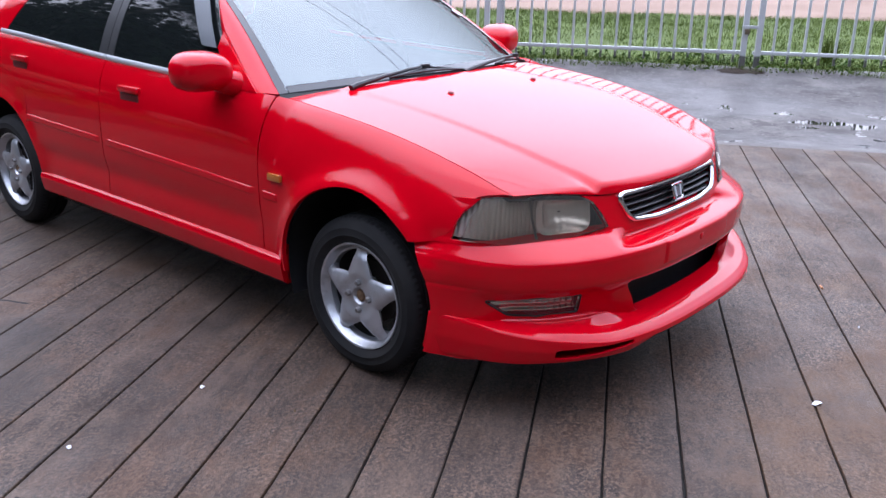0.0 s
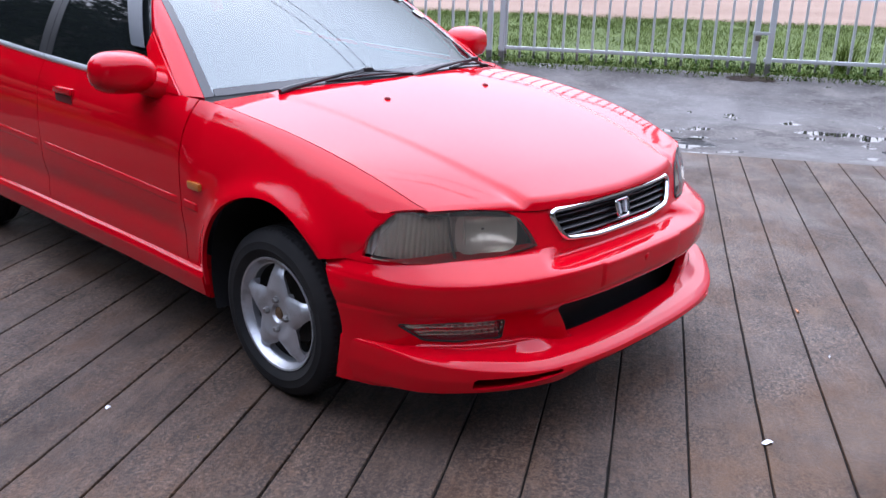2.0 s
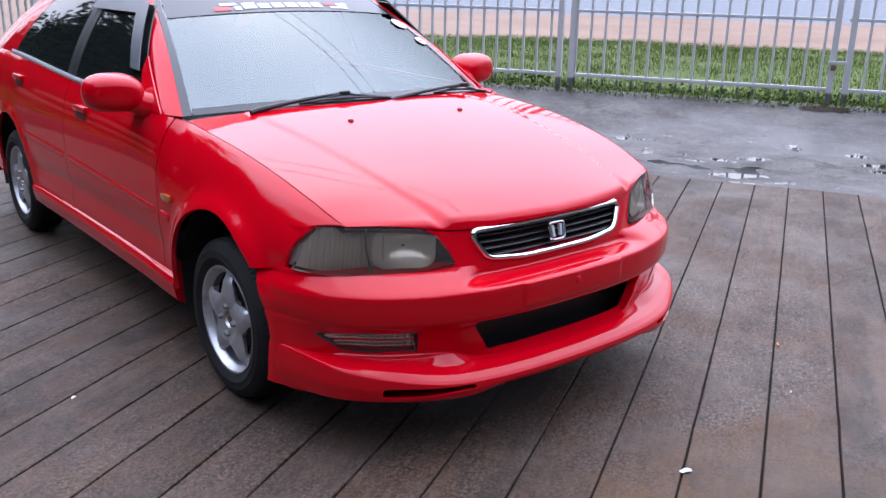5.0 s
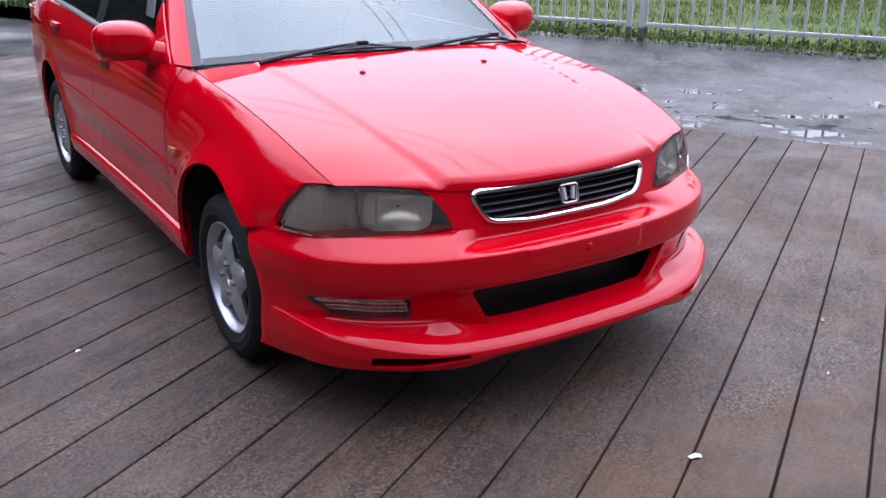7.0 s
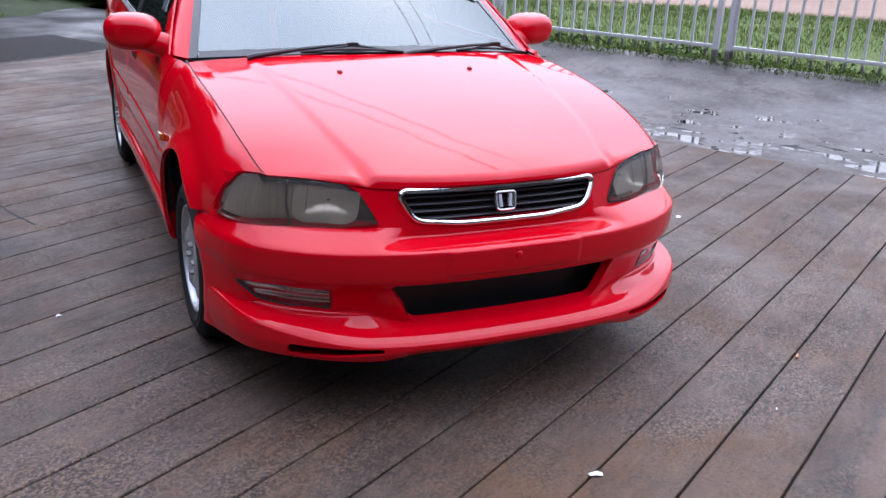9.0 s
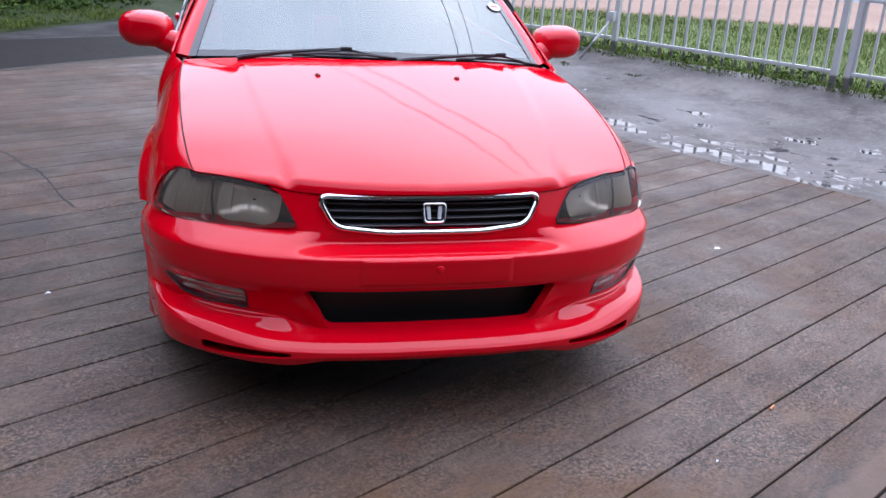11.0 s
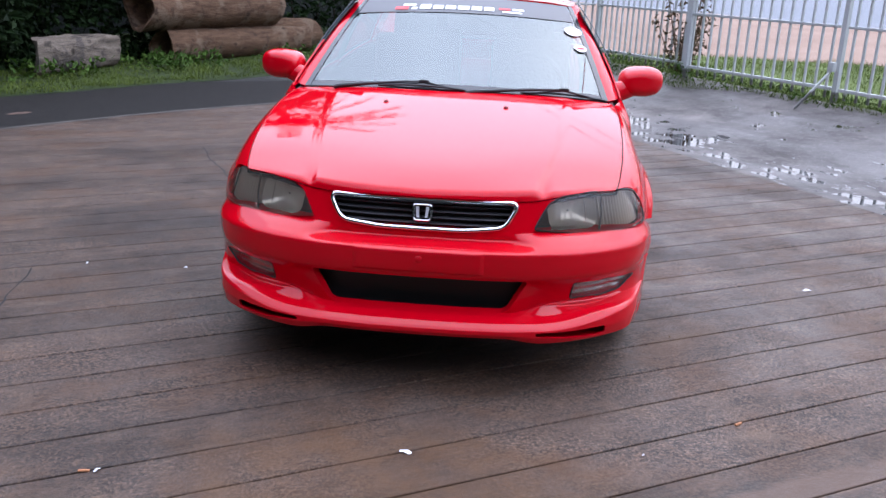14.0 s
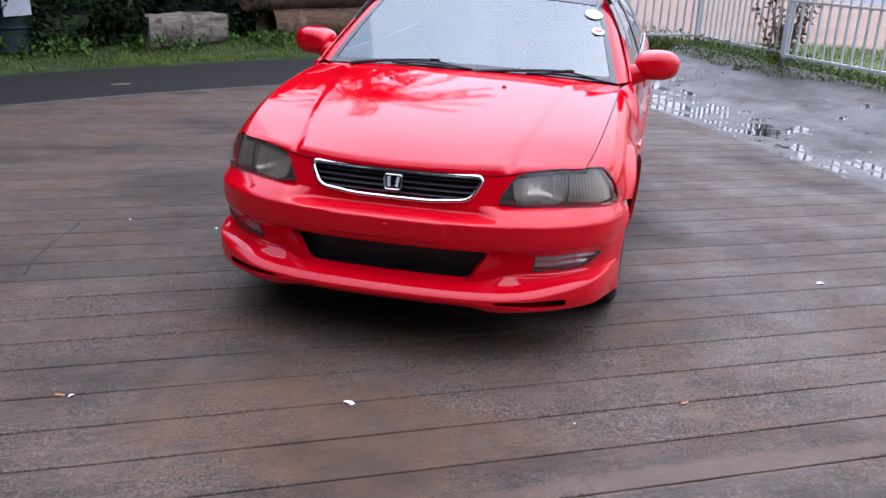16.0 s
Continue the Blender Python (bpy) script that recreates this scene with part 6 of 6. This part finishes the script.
# an unseen wall added behind the camera blocks low sky and darkens reflections
wv = [(-15, -9.6, -0.1), (14, -9.6, -0.1), (14, -9.6, 2.9), (-15, -9.6, 2.9), (-15, -9.85, -0.1), (14, -9.85, -0.1), (14, -9.85, 2.9), (-15, -9.85, 2.9)]
tagged(put("wall_south", wv, [(0, 1, 2, 3), (5, 4, 7, 6), (3, 2, 6, 7), (0, 3, 7, 4), (1, 5, 6, 2)], earth("dark_mossy_render", (0.030, 0.032, 0.028), (0.060, 0.062, 0.055), 1.0), smooth=False), "plain dark wall added out of view to block low sky light", "wall", kind="structure")


# palm behind the car
def palm(place):
    t = thing("palm_tree", "tall coconut palm with a wide crown of fronds", "tree", place)
    put("trunk", *tube([(0.25 * math.sin(0.3 * z), 0.1 * z * 0.2, z) for z in line(-0.2, 9.2, 14)], [0.20 - 0.006 * i for i in range(15)], 12), material("palm_trunk", (0.13, 0.11, 0.09), 0.85), t)
    head = Vector((0.25 * math.sin(2.76), 0.184, 9.2))
    for i in range(24):
        a, e = i * 2.4, rnd(-0.1, 1.15)
        pts = []
        for j in range(13):
            u = j / 12
            r = 3.7 * u * math.cos(e * (1 - 0.5 * u))
            pts.append(head + Vector((r * math.cos(a), r * math.sin(a), 2.3 * u * math.sin(e) - 1.5 * u * u)))
        sp = []
        for j in range(1, 13):
            d = (pts[j] - pts[j - 1]).normalized()
            side_ = d.cross(Vector((0, 0, 1))).normalized()
            for q in (0.0, 0.33, 0.66):
                for sg in (-1, 1):
                    sp.append((pts[j - 1].lerp(pts[j], q), d * 0.6 + side_ * sg + Vector((0, 0, -0.45)), 0.62 * (1 - 0.5 * (j / 12) ** 2), 0.05))
        v, f = tube(pts, [0.03 * (1 - 0.8 * j / 12) for j in range(13)], 5)
        fr = put("frond", v, f, CANOPY, t)
        o = new("leaflets", leaf_mesh("leaflets", sp, CANOPY, 0.1))
        o.parent = fr


palm(Vector((-6.0, 14.5, -0.02)))
# overhead cables between two poles
for k, (x, y) in enumerate(((-1.3, 25.0), (6.6, -6.9))):
    pole = thing("utility_pole", "grey concrete utility pole carrying two cables", "pole", (x, y, -0.1), 0, "utility poles")
    bm = bmesh.new()
    rod(bm, (0, 0, -0.2), (0, 0, 7.6), 0.14, 0.10, 14)
    part("shaft", bm, earth("pole_concrete", (0.22, 0.21, 0.20), (0.32, 0.31, 0.30), 6.0), pole)
    bm = bmesh.new()
    box(bm, (1.0, 0.10, 0.10), (0, 0, 7.15), bevel=0.01)
    part("crossarm", bm, STEEL, pole)
for dx in (-0.32, 0.32):
    a, b = Vector((-1.3 + dx, 25, 7.1)), Vector((6.6 + dx, -6.9, 7.1))
    o = put("cable", *tube([a.lerp(b, t) - Vector((0, 0, 1.2 * t * (1 - t))) for t in line(0, 1, 24)], 0.013, 6), BLACK)
    tagged(o, "black overhead cable hanging between two poles", "cable", "overhead cables")

# ---- litter on the concrete ----
PAPER, BUTT = material("white_paper", (0.78, 0.79, 0.82), 0.7), material("orange_filter", (0.50, 0.21, 0.09), 0.7)


def scrap(x, y, l, w, mat, label, name):
    v = [(-l / 2, -w / 2, 0.002), (-l * 0.1, -w * 0.62, 0.006), (l / 2, -w * 0.3, 0.002), (l * 0.42, w / 2, 0.004), (0, w * 0.55, 0.008), (-l * 0.46, w * 0.35, 0.003)]
    v += [(0, 0, 0.010)]
    o = put(name, v, [(i, (i + 1) % 6, 6) for i in range(6)], mat, smooth=False)
    o.matrix_world = pose(x, y, 0.0005, 0, 0, rnd(0, 360))
    tagged(o, label, "litter", "litter on the concrete")


def butt(x, y, turn):
    o = put("cigarette_butt", *tube([(-0.017, 0, 0.0042), (-0.004, 0, 0.0045), (0.004, 0, 0.0045), (0.016, 0, 0.004)], [0.0042, 0.0042, 0.004, 0.0036], 8), BUTT)
    o.matrix_world = pose(x, y, 0.0, 0, 0, turn)
    tagged(o, "orange cigarette butt lying on the concrete", "cigarette butt", "litter on the concrete")


for x, y, l, w in ((0.033, -0.617, 0.042, 0.020), (1.835, 1.306, 0.040, 0.026), (-1.302, 0.998, 0.020, 0.012), (-1.80, 0.965, 0.018, 0.012), (-0.87, -0.875, 0.026, 0.010)):
    scrap(x, y, l, w, PAPER, "small torn scrap of white paper on the concrete", "paper_scrap")
butt(1.163, -0.236, 40)
butt(-0.905, -0.885, 10)
for _ in range(24):
    a, b = rnd(-3.5, 3.6), rnd(-2.5, 4.5)
    p = yard(a, b)
    if abs(p.x) < 1.0 and p.y > -0.3:
        continue
    scrap(p.x, p.y, rnd(0.008, 0.016), rnd(0.005, 0.009), BROWN if rnd(0, 1) < 0.85 else PAPER, "tiny dry leaf scrap on the concrete", "leaf_scrap")

# ---- strip concrete: each strip is a piece ----
tagged_floor = thing("pavement", "worn brown-grey concrete cast in parallel strips", "pavement", kind="structure")
bed_v = [yard(-9, -9, -0.011), yard(SLAB_END + 0.03, -9, -0.011), yard(SLAB_END + 0.03, 9, -0.011), yard(-9, 9, -0.011)]
rng = random.Random(4)
put("bed", bed_v, [(0, 1, 2, 3)], earth("joint_dirt", (0.005, 0.0045, 0.004), (0.016, 0.014, 0.012), 8.0), tagged_floor, smooth=False)


def strip_of(b0, b1, a0_low, a0_high, a1):
    """One strip with softly worn long edges. Its ends may be slanted."""
    n = 220
    chip = lambda i, b, k: 0.0032 + 0.0020 * noise.noise(Vector((i * 0.25, b * 7, k))) + 0.0042 * max(0.0, noise.noise(Vector((i * 0.83, b * 7, k + 9))) - 0.18)
    w0 = [chip(i, b0, 1) for i in range(n + 1)]
    w1 = [chip(i, b1, 2) for i in range(n + 1)]
    verts, faces = [], []
    for i in range(n + 1):
        t = i / n
        for b, inn, z, s in ((b0, 0.000, -0.024, 0), (b0, 0.0004, -0.003, 0), (b0, 0.0025, -0.0005, 0), (b0, 0.010, 0.0, 0), (b1, -0.010, 0.0, 1), (b1, -0.0025, -0.0005, 1), (b1, -0.0004, -0.003, 1), (b1, 0.000, -0.024, 1)):
            q = (w0[i] if s == 0 else -w1[i]) + inn
            a0 = a0_low if s == 0 else a0_high
            a = a0 + (a1 - a0) * t
            verts.append(yard(a, b + q, z))
    for i in range(n):
        for j in range(7):
            k = i * 8 + j
            faces.append((k, k + 8, k + 9, k + 1))
    for i in (0, n):
        faces.append([i * 8 + j for j in range(8)])
    return verts, faces


def lane_limit(b):
    """Where a strip begins on the lane side, as a."""
    lo, hi = -9.0, 4.0
    for _ in range(30):
        m_ = (lo + hi) / 2
        if slab_edge(max(m_, -4.5)) + 0.75 * min(m_ + 4.5, 0) < b:
            lo = m_
        else:
            hi = m_
    return lo


k = -34
while True:
    b0 = -0.079 + STRIP * k
    b1 = b0 + STRIP
    k += 1
    if b1 > 8.2:
        break
    a0, a1 = -8.5, SLAB_END
    a0, a2 = (max(-8.5, min(lane_limit(b), 3.9)) if b > 2.6 else -8.5 for b in (b0, b1))
    if a0 >= 3.9:
        break
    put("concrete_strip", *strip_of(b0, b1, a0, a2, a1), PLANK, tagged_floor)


def crack(points, width):
    """A thin dark crack that wanders across the strips; points are (a, b)."""
    path = []
    for (a0, b0), (a1, b1) in zip(points, points[1:]):
        m_ = max(2, int(math.hypot(a1 - a0, b1 - b0) / 0.05))
        path += [(a0 + (a1 - a0) * i / m_, b0 + (b1 - b0) * i / m_) for i in range(m_)]
    v, f = [], []
    for i, (a, b) in enumerate(path):
        q = 0.030 * noise.noise(Vector((a * 3, b * 3, 2))) + 0.012 * noise.noise(Vector((a * 17, b * 17, 7)))
        w = width * (0.6 + 0.5 * noise.noise(Vector((a * 9, b * 9, 4))))
        v += [yard(a + q - w, b + q, 0.0012), yard(a + q + w, b + q, 0.0012)]
    for i in range(len(path) - 1):
        f.append((2 * i, 2 * i + 1, 2 * i + 3, 2 * i + 2))
    put("crack", v, f, DARK, tagged_floor, smooth=False)


crack([(0.03, 4.62), (0.01, 4.43), (-0.02, 3.9), (0.02, 3.38), (-0.06, 2.9), (-0.10, 2.5)], 0.011)
crack([(-1.32, 1.75), (-1.38, 1.57), (-1.48, 1.2), (-1.51, 0.87)], 0.007)
